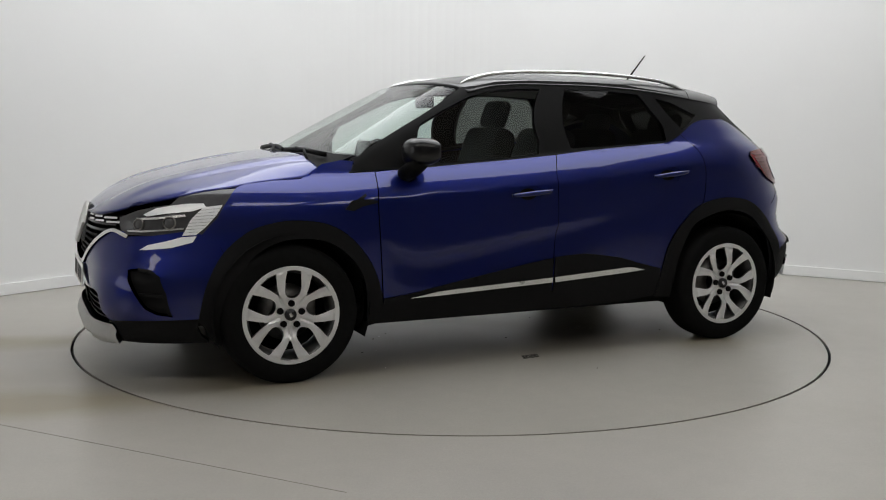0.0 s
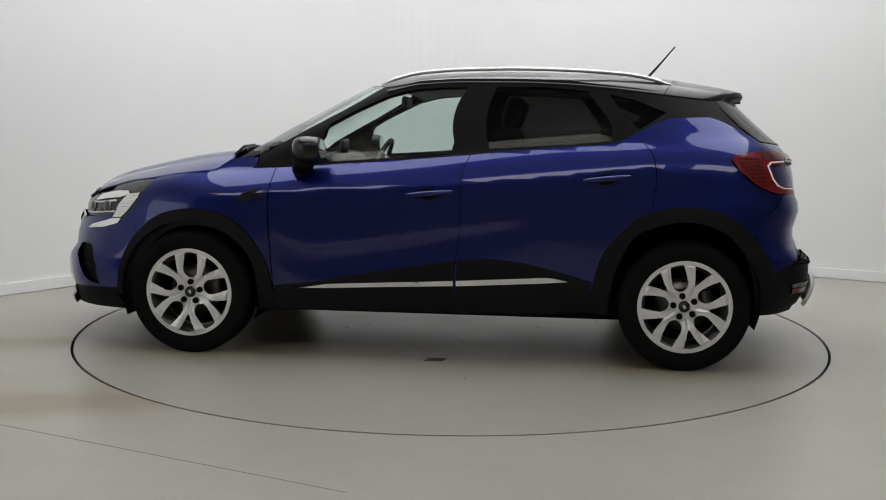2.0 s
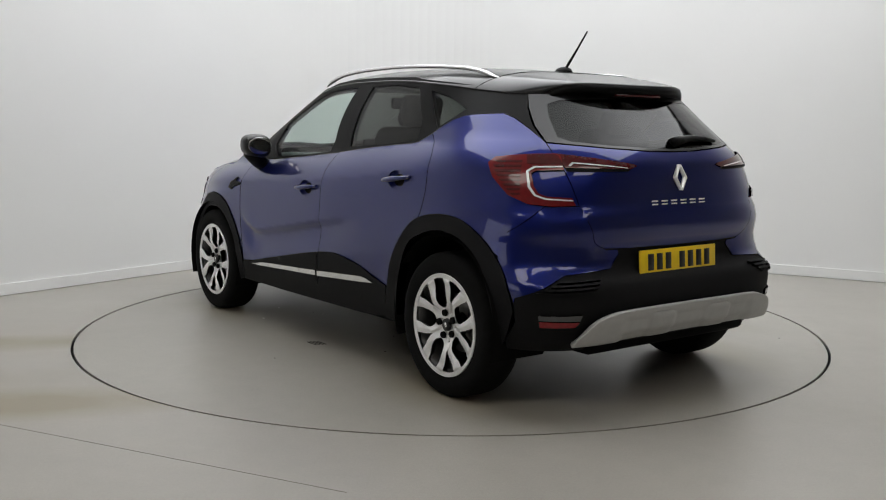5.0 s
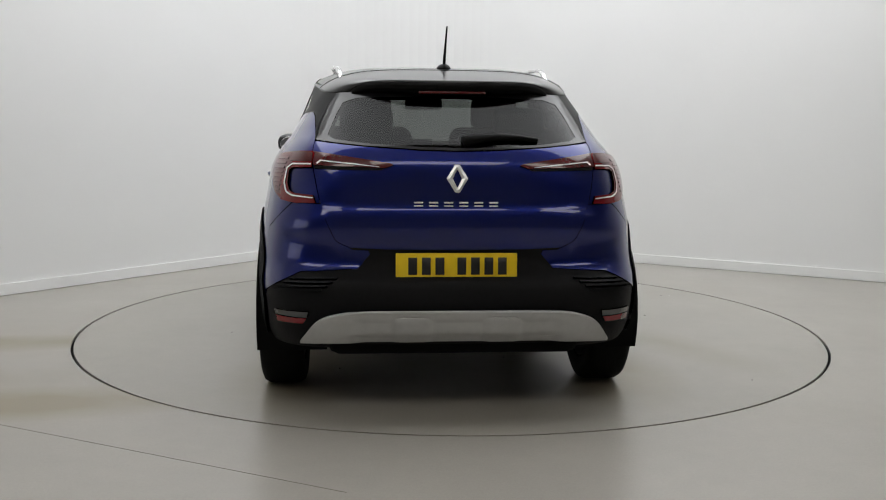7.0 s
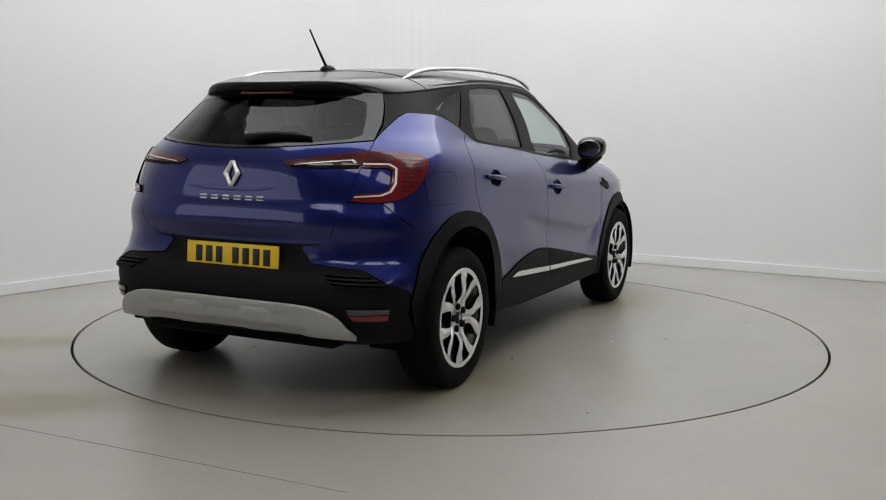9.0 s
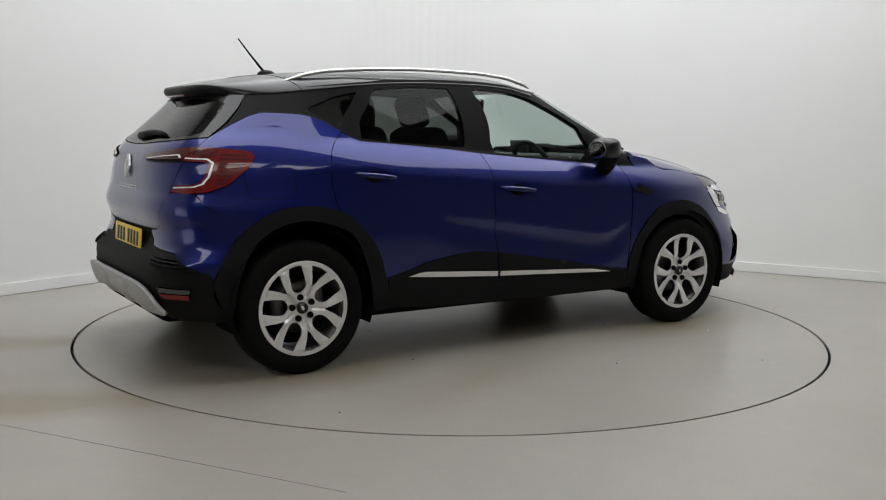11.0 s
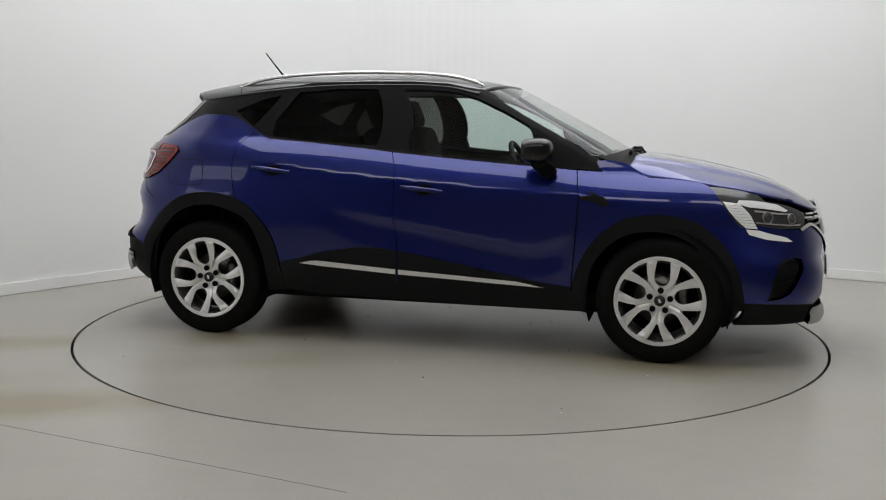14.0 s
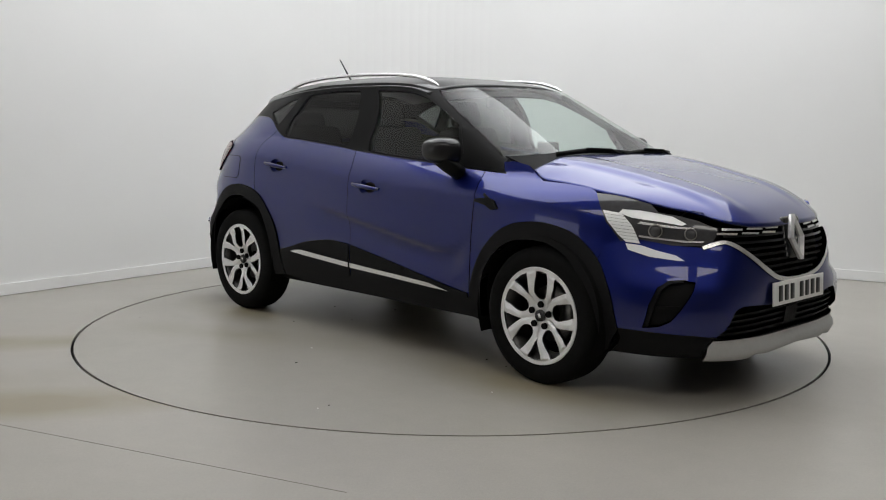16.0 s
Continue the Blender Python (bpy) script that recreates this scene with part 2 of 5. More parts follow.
bm = bmesh.new()
box_bm(bm, (-1.21, -2.475, -0.0005), (1.9, 0.0011, 0.0035), 0, Euler((0, 0, radians(-24.6))).to_matrix())
tagged(part("floor_crack", bm, CRACK, smooth=False), "fine dark hairline crack in the concrete", "crack", kind="structure")
for k in range(4):
    bm = bmesh.new()
    box_bm(bm, (-0.04 + 0.006 * k, 0.952 + 0.018 * k, 0.0003), (0.10, 0.006, 0.002), 0, Euler((0, 0, radians(3))).to_matrix())
    part("drain_slot", bm, GROOVE, turntable, "short dark slot", False)
rng = random.Random(4)
for k in range(26):
    r, a = rng.uniform(0.5, 2.1), rng.uniform(0, 2 * math.pi)
    bm = bmesh.new()
    bmesh.ops.create_icosphere(bm, subdivisions=1, radius=1, matrix=Matrix.Translation((r * math.cos(a), r * math.sin(a), 0.001)) @ Matrix.Rotation(rng.uniform(0, 3), 4, "Z") @ Matrix.Diagonal((rng.uniform(0.004, 0.009), rng.uniform(0.003, 0.005), 0.002, 1)))
    part("speck", bm, GROOVE if k % 3 else SKIRT, turntable, "", False)

bm = bmesh.new()
box_bm(bm, (0, -2, CEILING + 0.1), (26, 26, 0.2), 0)
tagged(part("ceiling", bm, CEIL, smooth=False), "plain grey ceiling", "ceiling", kind="structure")


def ceiling_light(x, y, rz, sx, sy, diffuser=PANEL):
    e = new("ceiling_light")
    tagged(e, "large white softbox light panel under the ceiling", "ceiling light", "ceiling light panels")
    e.matrix_world = pose(x, y, CEILING - 0.12, 0, 0, rz)
    bm = bmesh.new()
    for s in (-1, 1):
        box_bm(bm, (s * sx / 2, 0, 0.03), (0.05, sy + 0.05, 0.12), 0.005)
        box_bm(bm, (0, s * sy / 2, 0.03), (sx - 0.05, 0.05, 0.12), 0.005)
    part("frame", bm, SKIRT, e)
    bm = bmesh.new()
    box_bm(bm, (0, 0, 0.0), (sx - 0.06, sy - 0.06, 0.02), 0)
    part("diffuser", bm, diffuser, e, "glowing white diffuser")
    return e


ceiling_light(0.5, 0.55, 0, 7.0, 5.0)
for px in (-3.2, 0.2, 3.6):
    ceiling_light(px, -5.2, 0, 2.6, 1.5, WARM_PANEL)


# The entrance: a wide sectional door with frosted panes in the wall beside the turntable.
def entrance_door():
    e = new("sectional_door")
    tagged(e, "wide closed sectional door with daylit frosted panels", "door")
    mid = (DOOR_A + DOOR_B) / 2
    e.matrix_world = pose(mid.x, mid.y, 0, 0, 0, math.degrees(math.atan2(DOOR_DIR.y, DOOR_DIR.x)))
    for k in range(5):
        bm = bmesh.new()
        box_bm(bm, (0, -0.05, (k + 0.5) * DOOR_TOP / 5), (DOOR_WIDE - 0.01, 0.02, DOOR_TOP / 5 - 0.006), 0.003)
        part("door_panel", bm, FROSTED if k else DOORMETAL, e, "daylit frosted panel" if k else "plain grey bottom panel", False)
    for k in range(1, 5):
        bm = bmesh.new()
        box_bm(bm, (0, -0.045, k * DOOR_TOP / 5), (DOOR_WIDE - 0.01, 0.034, 0.022), 0.004)
        part("rail", bm, DOORMETAL, e)


entrance_door()


# ---- the car's skin: smooth surfaces on which its panels lie ----
def lerp_keys(keys, v):
    if v <= keys[0][0]:
        return keys[0][1]
    for (a, fa), (b, fb) in zip(keys, keys[1:]):
        if v <= b:
            return fa + (fb - fa) * (v - a) / (b - a)
    return keys[-1][1]


def smooth_keys(keys):
    """A monotone cubic through the keys, as a fast table."""
    xs, ys = np.array([k[0] for k in keys], float), np.array([k[1] for k in keys], float)
    h, d = np.diff(xs), np.diff(ys) / np.diff(xs)
    m = np.zeros(len(xs))
    m[0], m[-1] = d[0], d[-1]
    for i in range(1, len(xs) - 1):
        if d[i - 1] * d[i] > 0:
            w1, w2 = 2 * h[i] + h[i - 1], h[i] + 2 * h[i - 1]
            m[i] = (w1 + w2) / (w1 / d[i - 1] + w2 / d[i])
    lo, hi = xs[0], xs[-1]
    q = np.linspace(lo, hi, 2001)
    i = np.clip(np.searchsorted(xs, q) - 1, 0, len(h) - 1)
    t = (q - xs[i]) / h[i]
    tab = ys[i] * (1 + 2 * t) * (1 - t) ** 2 + m[i] * h[i] * t * (1 - t) ** 2 + ys[i + 1] * t * t * (3 - 2 * t) + m[i + 1] * h[i] * t * t * (t - 1)

    def f(v):
        u = (min(max(v, lo), hi) - lo) / (hi - lo) * 2000
        k = min(int(u), 1999)
        return float(tab[k] + (tab[k + 1] - tab[k]) * (u - k))
    return f


def step01(a, b, v):
    t = min(max((v - a) / (b - a), 0.0), 1.0)
    return t * t * (3 - 2 * t)


nose_x = smooth_keys([(0.12, 2.02), (0.19, 2.13), (0.235, 2.195), (0.29, 2.180), (0.42, 2.195), (0.56, 2.200), (0.68, 2.195), (0.78, 2.170), (0.86, 2.105), (0.95, 1.98), (1.10, 1.75)])
tail_x = smooth_keys([(0.15, -1.78), (0.27, -1.90), (0.33, -1.970), (0.40, -2.000), (0.50, -2.015), (0.56, -2.008), (0.61, -1.960), (0.66, -1.926), (0.735, -1.930), (0.78, -1.950), (0.82, -1.961), (0.86, -1.958), (0.91, -1.940), (1.00, -1.935), (1.08, -1.922), (1.14, -1.885), (1.22, -1.800), (1.30, -1.714), (1.38, -1.635), (1.45, -1.575), (1.52, -1.53)])
belt_z = smooth_keys([(-2.2, 1.20), (-1.4, 1.19), (-0.907, 1.160), (-0.418, 1.120), (0.086, 1.072), (0.559, 1.036), (0.987, 1.008), (1.3, 0.99), (2.2, 0.95)])
line_z = smooth_keys([(-2.2, 1.06), (-1.15, 1.045), (-0.6, 0.985), (-0.12, 0.945), (0.45, 0.910), (0.88, 0.893), (1.3, 0.88), (2.2, 0.84)])
nose_full = smooth_keys([(0.15, 4.2), (0.28, 4.3), (0.36, 4.6), (0.50, 4.3), (0.60, 3.6), (0.66, 3.25), (0.76, 2.95), (0.86, 3.0), (0.95, 3.3), (1.1, 3.3)])
tail_full = smooth_keys([(0.15, 5.0), (0.56, 6.0), (0.75, 5.0), (0.92, 4.4), (1.1, 3.7), (1.52, 3.3)])
screen_x = smooth_keys([(1.00, 1.27), (1.09, 1.115), (1.20, 0.920), (1.30, 0.735), (1.40, 0.548), (1.487, 0.375), (1.55, 0.24)])


def half_width(x, z):
    """The body's half width at a place along the car, before its ends round off."""
    zl, zb = line_z(x), belt_z(x)
    if z <= zl - 0.10:
        y = lerp_half(z)
    elif z <= zl:
        t = (z - zl + 0.10) / 0.10
        y0 = lerp_half(zl - 0.10)
        y = y0 - 0.010 * t * t
    else:
        y0 = lerp_half(zl - 0.10) - 0.010
        yb = 0.758 - 0.012 * step01(0.5, 1.1, x)
        if z <= zb:
            t = (z - zl) / (zb - zl)
            y = y0 + (yb - y0) * (0.55 * t + 0.45 * t * t)
        else:
            d = z - zb
            y = yb - (0.36 + 0.22 * step01(-0.85, -1.3, x)) * d - 0.12 * d * d
    arch = math.exp(-((abs(x) - 1.32) / 0.40) ** 2) * step01(0.20, 0.45, z) * (1 - step01(0.72, 1.02, z))
    return y + 0.020 * arch + door_relief(x, z)


def door_relief(x, z):
    """The swept crease low on the doors, rising to the rear, with a hollow under it."""
    if not (-0.75 < x < 0.92 and 0.30 < z < 1.0):
        return 0.0
    crease = 0.605 + 0.155 * (0.6 - x) + 1.5 * max(0.0, x - 0.56) ** 2
    live = step01(-0.62, -0.10, x) * (1 - step01(0.70, 0.88, x))
    d = z - crease
    hollow = step01(0.004, -0.045, d) * (1 - step01(-0.06, -0.20, d))
    return live * (0.004 * math.exp(-(d / 0.10) ** 2) - 0.019 * hollow)


lerp_half = smooth_keys([(0.15, 0.80), (0.26, 0.838), (0.36, 0.856), (0.50, 0.862), (0.65, 0.866), (0.80, 0.862), (0.95, 0.852), (1.1, 0.845)])


def plan(z, green):
    """Ends of the body's outline at height z: front, start of the front curve and its fullness; the same for the rear."""
    xr = tail_x(z)
    x0r = -0.8
    nr = tail_full(z)
    if green:
        xf = screen_x(z)
        return xf, xf - 0.42, 4.0, xr, x0r, nr
    return nose_x(z), 0.7, nose_full(z), xr, x0r, nr


def skin(u, z, green=False, off=0.0):
    """The point of the skin at u (0 front middle, 1 to 2 the side, 3 rear middle; negative u: the right side) and height z."""
    sgn, u = (1, u) if u >= 0 else (-1, -u)
    xf, x0f, nf, xr, x0r, nr = plan(z, green)
    if u < 1 or u > 2:
        n, x0, xe = (nf, x0f, xf) if u < 1 else (nr, x0r, xr)
        phi = (u if u < 1 else 3 - u) * math.pi / 2
        c, s = math.cos(phi), math.sin(phi)
        r = (abs(c) ** n + abs(s) ** n) ** (-1 / n)
        x = x0 + (xe - x0) * r * c
        y = half_width(x, z) * r * s
    else:
        x = x0f + (x0r - x0f) * (u - 1)
        y = half_width(x, z)
    p = Vector((x, sgn * y, z))
    return p


def skin_normal(u, z, green=False):
    e = 0.004
    a = skin(u + e, z, green) - skin(u - e, z, green)
    b = skin(u, z + e, green) - skin(u, z - e, green)
    n = b.cross(a)          # outward for growing u on the left side
    n.normalize()
    p = skin(u, z, green)
    return n if n.dot(Vector((p.x * 0.25, p.y, 0.001))) > 0 else -n


def X(x, z, green=False):
    """Skin coordinates of the left side's point at x, z."""
    xf, x0f, nf, xr, x0r, nr = plan(z, green)
    if x > x0f:
        q = min((x - x0f) / (xf - x0f), 1.0)
        return (math.atan2((1 - q ** nf) ** (1 / nf), q) / (math.pi / 2), z)
    if x < x0r:
        q = min((x - x0r) / (xr - x0r), 1.0)
        return (3 - math.atan2((1 - q ** nr) ** (1 / nr), q) / (math.pi / 2), z)
    return (1 + (x - x0f) / (x0r - x0f), z)


def end_u(y, z, rear, green):
    lo, hi = (0.0, 1.2) if not rear else (1.8, 3.0)
    for _ in range(40):
        mid = (lo + hi) / 2
        yy = skin(mid, z, green).y
        if (yy < y) != rear:
            lo = mid
        else:
            hi = mid
    return (lo + hi) / 2


def F(y, z, green=False):
    """Skin coordinates of the front's point at y, z; R the same at the rear."""
    return (math.copysign(end_u(abs(y), z, False, green), y), z)


def R(y, z, green=False):
    u = end_u(abs(y), z, True, green)
    return (u if y >= 0 else 6 - u, z)       # past 3: over the rear's middle onto the right side


def rear_skin(u, z, green=False):
    """Like skin, with u running on past the rear's middle onto the right side."""
    if u > 3:
        p = skin(6 - u, z, green)
        return Vector((p.x, -p.y, p.z))
    return skin(u, z, green)


def curve(pts, n=6, closed=False):
    """Points along a smooth line through pts."""
    out = []
    m = len(pts)
    P = [np.array(p, float) for p in pts]
    for i in range(m if closed else m - 1):
        a = P[(i - 1) % m] if closed or i else P[0]
        b, c = P[i], P[(i + 1) % m]
        d = P[(i + 2) % m] if closed or i < m - 2 else P[-1]
        for k in range(n):
            t = k / n
            out.append(tuple(0.5 * (2 * b + (c - a) * t + (2 * a - 5 * b + 4 * c - d) * t * t + (3 * b - 3 * c + d - a) * t ** 3)))
    if not closed:
        out.append(tuple(P[-1]))
    return out


def inside(poly, pts):
    P = np.asarray(poly, float)
    q = np.asarray(pts, float)
    res = np.zeros(len(q), bool)
    x1, y1 = P[:, 0], P[:, 1]
    x2, y2 = np.roll(x1, -1), np.roll(y1, -1)
    for a, b, c, d in zip(x1, y1, x2, y2):
        if b == d:
            continue
        hit = ((b > q[:, 1]) != (d > q[:, 1])) & (q[:, 0] < (c - a) * (q[:, 1] - b) / (d - b) + a)
        res ^= hit
    return res


def edge_distance(poly, pts):
    P, q = np.asarray(poly, float), np.asarray(pts, float)
    best = np.full(len(q), 1e9)
    for a, b in zip(P, np.roll(P, -1, axis=0)):
        d = b - a
        t = np.clip(((q - a) @ d) / max(d @ d, 1e-12), 0, 1)
        best = np.minimum(best, np.hypot(*(q - a - t[:, None] * d).T))
    return best


def fill(outline, holes, step):
    """A triangle net of an outline with holes, with inner points on a grid."""
    from mathutils.geometry import delaunay_2d_cdt
    loops = []
    for lp in (outline, *holes):
        o = []
        for a, b in zip(lp, [*lp[1:], lp[0]]):
            d = math.hypot(b[0] - a[0], b[1] - a[1])
            if d < 1e-6:
                continue
            k = max(1, math.ceil(d / step))
            o += [(a[0] + (b[0] - a[0]) * i / k, a[1] + (b[1] - a[1]) * i / k) for i in range(k)]
        loops.append(o)
    P = np.array(loops[0])
    g = np.array([(x, y) for x in np.arange(P[:, 0].min(), P[:, 0].max(), step) for y in np.arange(P[:, 1].min(), P[:, 1].max(), step)])
    pts, edges = [], []
    for lp in loops:
        k = len(pts)
        pts += lp
        edges += [(k + i, k + (i + 1) % len(lp)) for i in range(len(lp))]
    if len(g):
        ok = inside(loops[0], g) & (edge_distance(loops[0], g) > step * 0.35)
        for h in loops[1:]:
            ok &= ~inside(h, g) & (edge_distance(h, g) > step * 0.35)
        pts += [tuple(q) for q in g[ok]]
    V, E, T, *_ = delaunay_2d_cdt([Vector(q) for q in pts], edges, [], 0, 1e-6)
    V = [tuple(v) for v in V]
    cen = [tuple(np.mean([V[i] for i in t], axis=0)) for t in T]
    ok = inside(loops[0], cen)
    for h in loops[1:]:
        ok &= ~inside(h, cen)
    return V, [tuple(t) for t, k in zip(T, ok) if k]


USCALE = 1.75


def to_mesh(name, V2, T, point, normal, off, depth, material, parent, label, dome=0.0):
    """Lays a flat net on a surface, gives it thickness inwards, and exact normals."""
    top = [point(*v) for v in V2]
    nor = [normal(*v) for v in V2]
    top = [p + n * (off(*v) if callable(off) else off) for p, n, v in zip(top, nor, V2)]
    T2 = []
    for t in T:
        a, b, c = (top[i] for i in t)
        T2.append(t if (b - a).cross(c - a).dot(nor[t[0]]) > 0 else t[::-1])
    used = set()
    border = set()
    for t in T2:
        for i in range(3):
            e = (t[i], t[(i + 1) % 3])
            used.add(e)
    border = [e for e in used if (e[1], e[0]) not in used]
    verts = list(top)
    faces = list(T2)
    loopn = [nor[i] for t in T2 for i in t]
    low = {}
    rim = {}
    for a, b in border:
        for i in (a, b):
            if i not in low:
                rim[i] = len(verts)
                verts.append(top[i])
                low[i] = len(verts)
                verts.append(top[i] - nor[i] * depth)
        f = (rim[b], rim[a], low[a], low[b])
        fn = (top[a] - top[b]).cross(verts[low[b]] - top[b])
        fn = -fn.normalized() if fn.length > 1e-9 else nor[a]
        faces.append(f)
        loopn += [fn] * 4
    me = mesh_from(name, verts, faces, material)
    me.normals_split_custom_set([tuple(n) for n in loopn])
    ob = new(name, me)
    if parent:
        ob.parent = parent
    return tagged(ob, label)


def panel(name, outline, material, parent, holes=(), off=0.0, depth=0.018, green=False, label="", step=0.045, rear=False, off_uv=None):
    """A panel on the car's skin; outline and holes in skin coordinates."""
    k = USCALE
    V, T = fill([(u * k, z) for u, z in outline], [[(u * k, z) for u, z in h] for h in holes], step)
    point = (lambda u, z: rear_skin(u / k, z, green)) if rear else (lambda u, z: skin(u / k, z, green))

    def normal(u, z):
        e = 0.004
        a = point(u + e, z) - point(u - e, z)
        b = point(u, z + e) - point(u, z - e)
        n = a.cross(b).normalized()
        p = point(u, z)
        return n if n.dot(Vector((p.x * 0.25, p.y, 0))) > 0 else -n
    return to_mesh(name, V, T, point, normal, (lambda u, z: off + off_uv(u / k, z)) if off_uv else off, depth, material, parent, label)


def mirror(poly):
    return [(-u, z) for u, z in poly]


def both(name, outline, material, parent, holes=(), **kw):
    return (panel(name, outline, material, parent, holes, **kw), panel(name, mirror(outline), material, parent, [mirror(h) for h in holes], **kw))


def shrink(poly, d):
    """The outline drawn in by d, for the gap between panels."""
    P = [np.array((u * USCALE, z)) for u, z in poly]
    area = sum(a[0] * b[1] - b[0] * a[1] for a, b in zip(P, P[1:] + P[:1]))
    s = 1 if area > 0 else -1
    out = []
    for i in range(len(P)):
        a, b, c = P[i - 1], P[i], P[(i + 1) % len(P)]
        e, f = b - a, c - b
        e, f = e / max(np.hypot(*e), 1e-9), f / max(np.hypot(*f), 1e-9)
        n = np.array((-(e[1] + f[1]), e[0] + f[0])) * s
        ln = np.hypot(*n)
        n = n / ln if ln > 1e-6 else np.array((0, 0))
        q = b + n * d / max(0.5, math.sqrt(max(0.0, (1 + e @ f) / 2)))
        out.append((q[0] / USCALE, q[1]))
    return out


# ---- the car ----
car = new("car")
tagged(car, "blue compact crossover car with black roof and silver alloy wheels", "car")

FA_OUT = [(1.752, 0.33), (1.742, 0.39), (1.709, 0.51), (1.632, 0.643), (1.513, 0.741), (1.396, 0.780), (1.280, 0.790), (1.135, 0.767), (1.020, 0.698), (0.919, 0.574), (0.862, 0.426), (0.849, 0.27)]
FA_IN = [(1.640, 0.20), (1.633, 0.26), (1.607, 0.42), (1.520, 0.598), (1.401, 0.682), (1.284, 0.703), (1.139, 0.684), (1.023, 0.602), (0.951, 0.484), (0.933, 0.31), (0.933, 0.25)]
RA_OUT = [(-0.815, 0.29), (-0.853, 0.447), (-0.893, 0.587), (-0.978, 0.707), (-1.093, 0.803), (-1.268, 0.845), (-1.447, 0.829), (-1.584, 0.756), (-1.694, 0.638), (-1.744, 0.549), (-1.765, 0.47)]
RA_IN = [(-0.927, 0.28), (-0.932, 0.33), (-0.958, 0.497), (-1.041, 0.677), (-1.157, 0.743), (-1.304, 0.774), (-1.454, 0.745), (-1.578, 0.651), (-1.646, 0.501), (-1.668, 0.366), (-1.672, 0.30)]
GAP = 0.0022


def XS(pts, n=5, green=False):
    return [X(x, z, green) for x, z in curve(pts, n)]


def XL(pts, green=False):
    return [X(x, z, green) for x, z in pts]


def sym(half):
    """A full outline across the front's middle from its left half, given from the middle round to the middle."""
    return half + [(-u, z) for u, z in reversed(half) if abs(u) > 1e-6]


def symr(half):
    return half + [(6 - u, z) for u, z in reversed(half) if abs(u - 3) > 1e-6]


fa, ra = XS(FA_OUT), XS(RA_OUT)
fai, rai = XS(FA_IN), XS(RA_IN)
arch_f = [p for p in XS(FA_OUT[3:], 6)]              # from the bumper joint back to the sill
BELT = [(0.987, 1.010), (0.854, 1.016), (0.559, 1.037), (0.322, 1.056), (0.086, 1.073), (-0.195, 1.097), (-0.418, 1.122), (-0.714, 1.148), (-0.907, 1.162), (-0.97, 1.176), (-1.045, 1.211)]
B_LINE = [(-0.195, 1.090), (-0.168, 1.02), (-0.160, 0.95), (-0.156, 0.723), (-0.135, 0.543), (-0.125, 0.30)]
A_LINE = [(0.854, 1.016), (0.869, 0.911), (0.875, 0.838), (0.863, 0.602), (0.851, 0.40), (0.850, 0.30)]
C_LINE = [(-1.045, 1.211), (-1.106, 1.153), (-1.143, 1.089), (-1.155, 0.971), (-1.136, 0.852), (-1.114, 0.806)]
arch_door = XS([(-1.114, 0.806), (-1.093, 0.795), (-0.978, 0.707), (-0.893, 0.587), (-0.853, 0.447), (-0.835, 0.36), (-0.83, 0.30)], 5)

fender = XS(A_LINE[:5], 5) + arch_f[::-1][6:] + XL([(1.655, 0.70), (1.728, 0.722), (1.690, 0.765), (1.648, 0.81), (1.614, 0.866), (1.548, 0.945), (1.502, 0.963), (1.37, 0.977), (1.237, 0.984), (1.195, 1.006), (1.16, 1.030), (1.118, 1.056), (1.02, 1.074), (0.955, 1.068), (0.970, 1.030), (0.987, 1.010)])
both("fender", shrink(fender, GAP), BLUE, car)
front_door = XS(BELT[1:6], 4) + XS(B_LINE, 5) + XS(A_LINE[::-1], 5)
rear_door = XS([(-0.195, 1.097), *BELT[6:]], 4) + XS(C_LINE, 5)[1:] + arch_door[1:] + XS(B_LINE[::-1], 5)
DOORS = {}
CUPS = {"front": (0.016, 0.893), "rear": (-0.900, 0.984)}


def cup_outline(key, k=1.0):
    """The oval hollow behind a door handle."""
    cx, cz = CUPS[key]
    return [(cx + k * 0.072 * math.copysign(abs(math.cos(a)) ** 0.8, math.cos(a)), cz + k * 0.044 * math.sin(a)) for a in np.linspace(0, 2 * math.pi, 28, endpoint=False)]


for s in (1, -1):
    for key, outline, label in (("front", front_door, ""), ("rear", rear_door, "")):
        o, h = shrink(outline, GAP), XL(cup_outline(key))
        DOORS[key, s] = panel("door", o if s > 0 else mirror(o), BLUE, car, holes=[h if s > 0 else mirror(h)], label=f"blue {key} door", depth=0.012, step=0.02)

GATE = [R(0.606, 1.176), R(0.616, 1.119), R(0.604, 1.03), R(0.572, 0.890), R(0.535, 0.800), R(0.510, 0.755), R(0.455, 0.726)]
gate_curve = curve(GATE, 5)
quarter = XS([(-1.045, 1.211), (-1.100, 1.243), (-1.156, 1.273), (-1.23, 1.295), (-1.33, 1.302), (-1.438, 1.305)], 4) + curve([X(-1.50, 1.285), X(-1.60, 1.235), R(0.606, 1.176)], 4) \
    + gate_curve[1:15] + [R(0.568, 0.914), R(0.70, 0.914), X(-1.70, 0.80), X(-1.665, 0.69)] + XS([(-1.640, 0.70), (-1.584, 0.756), (-1.447, 0.829), (-1.268, 0.845), (-1.114, 0.806)], 5)[1:] + XS(C_LINE[::-1], 5)[1:-1]
both("quarter_panel", shrink(quarter, 0.0015), BLUE, car)
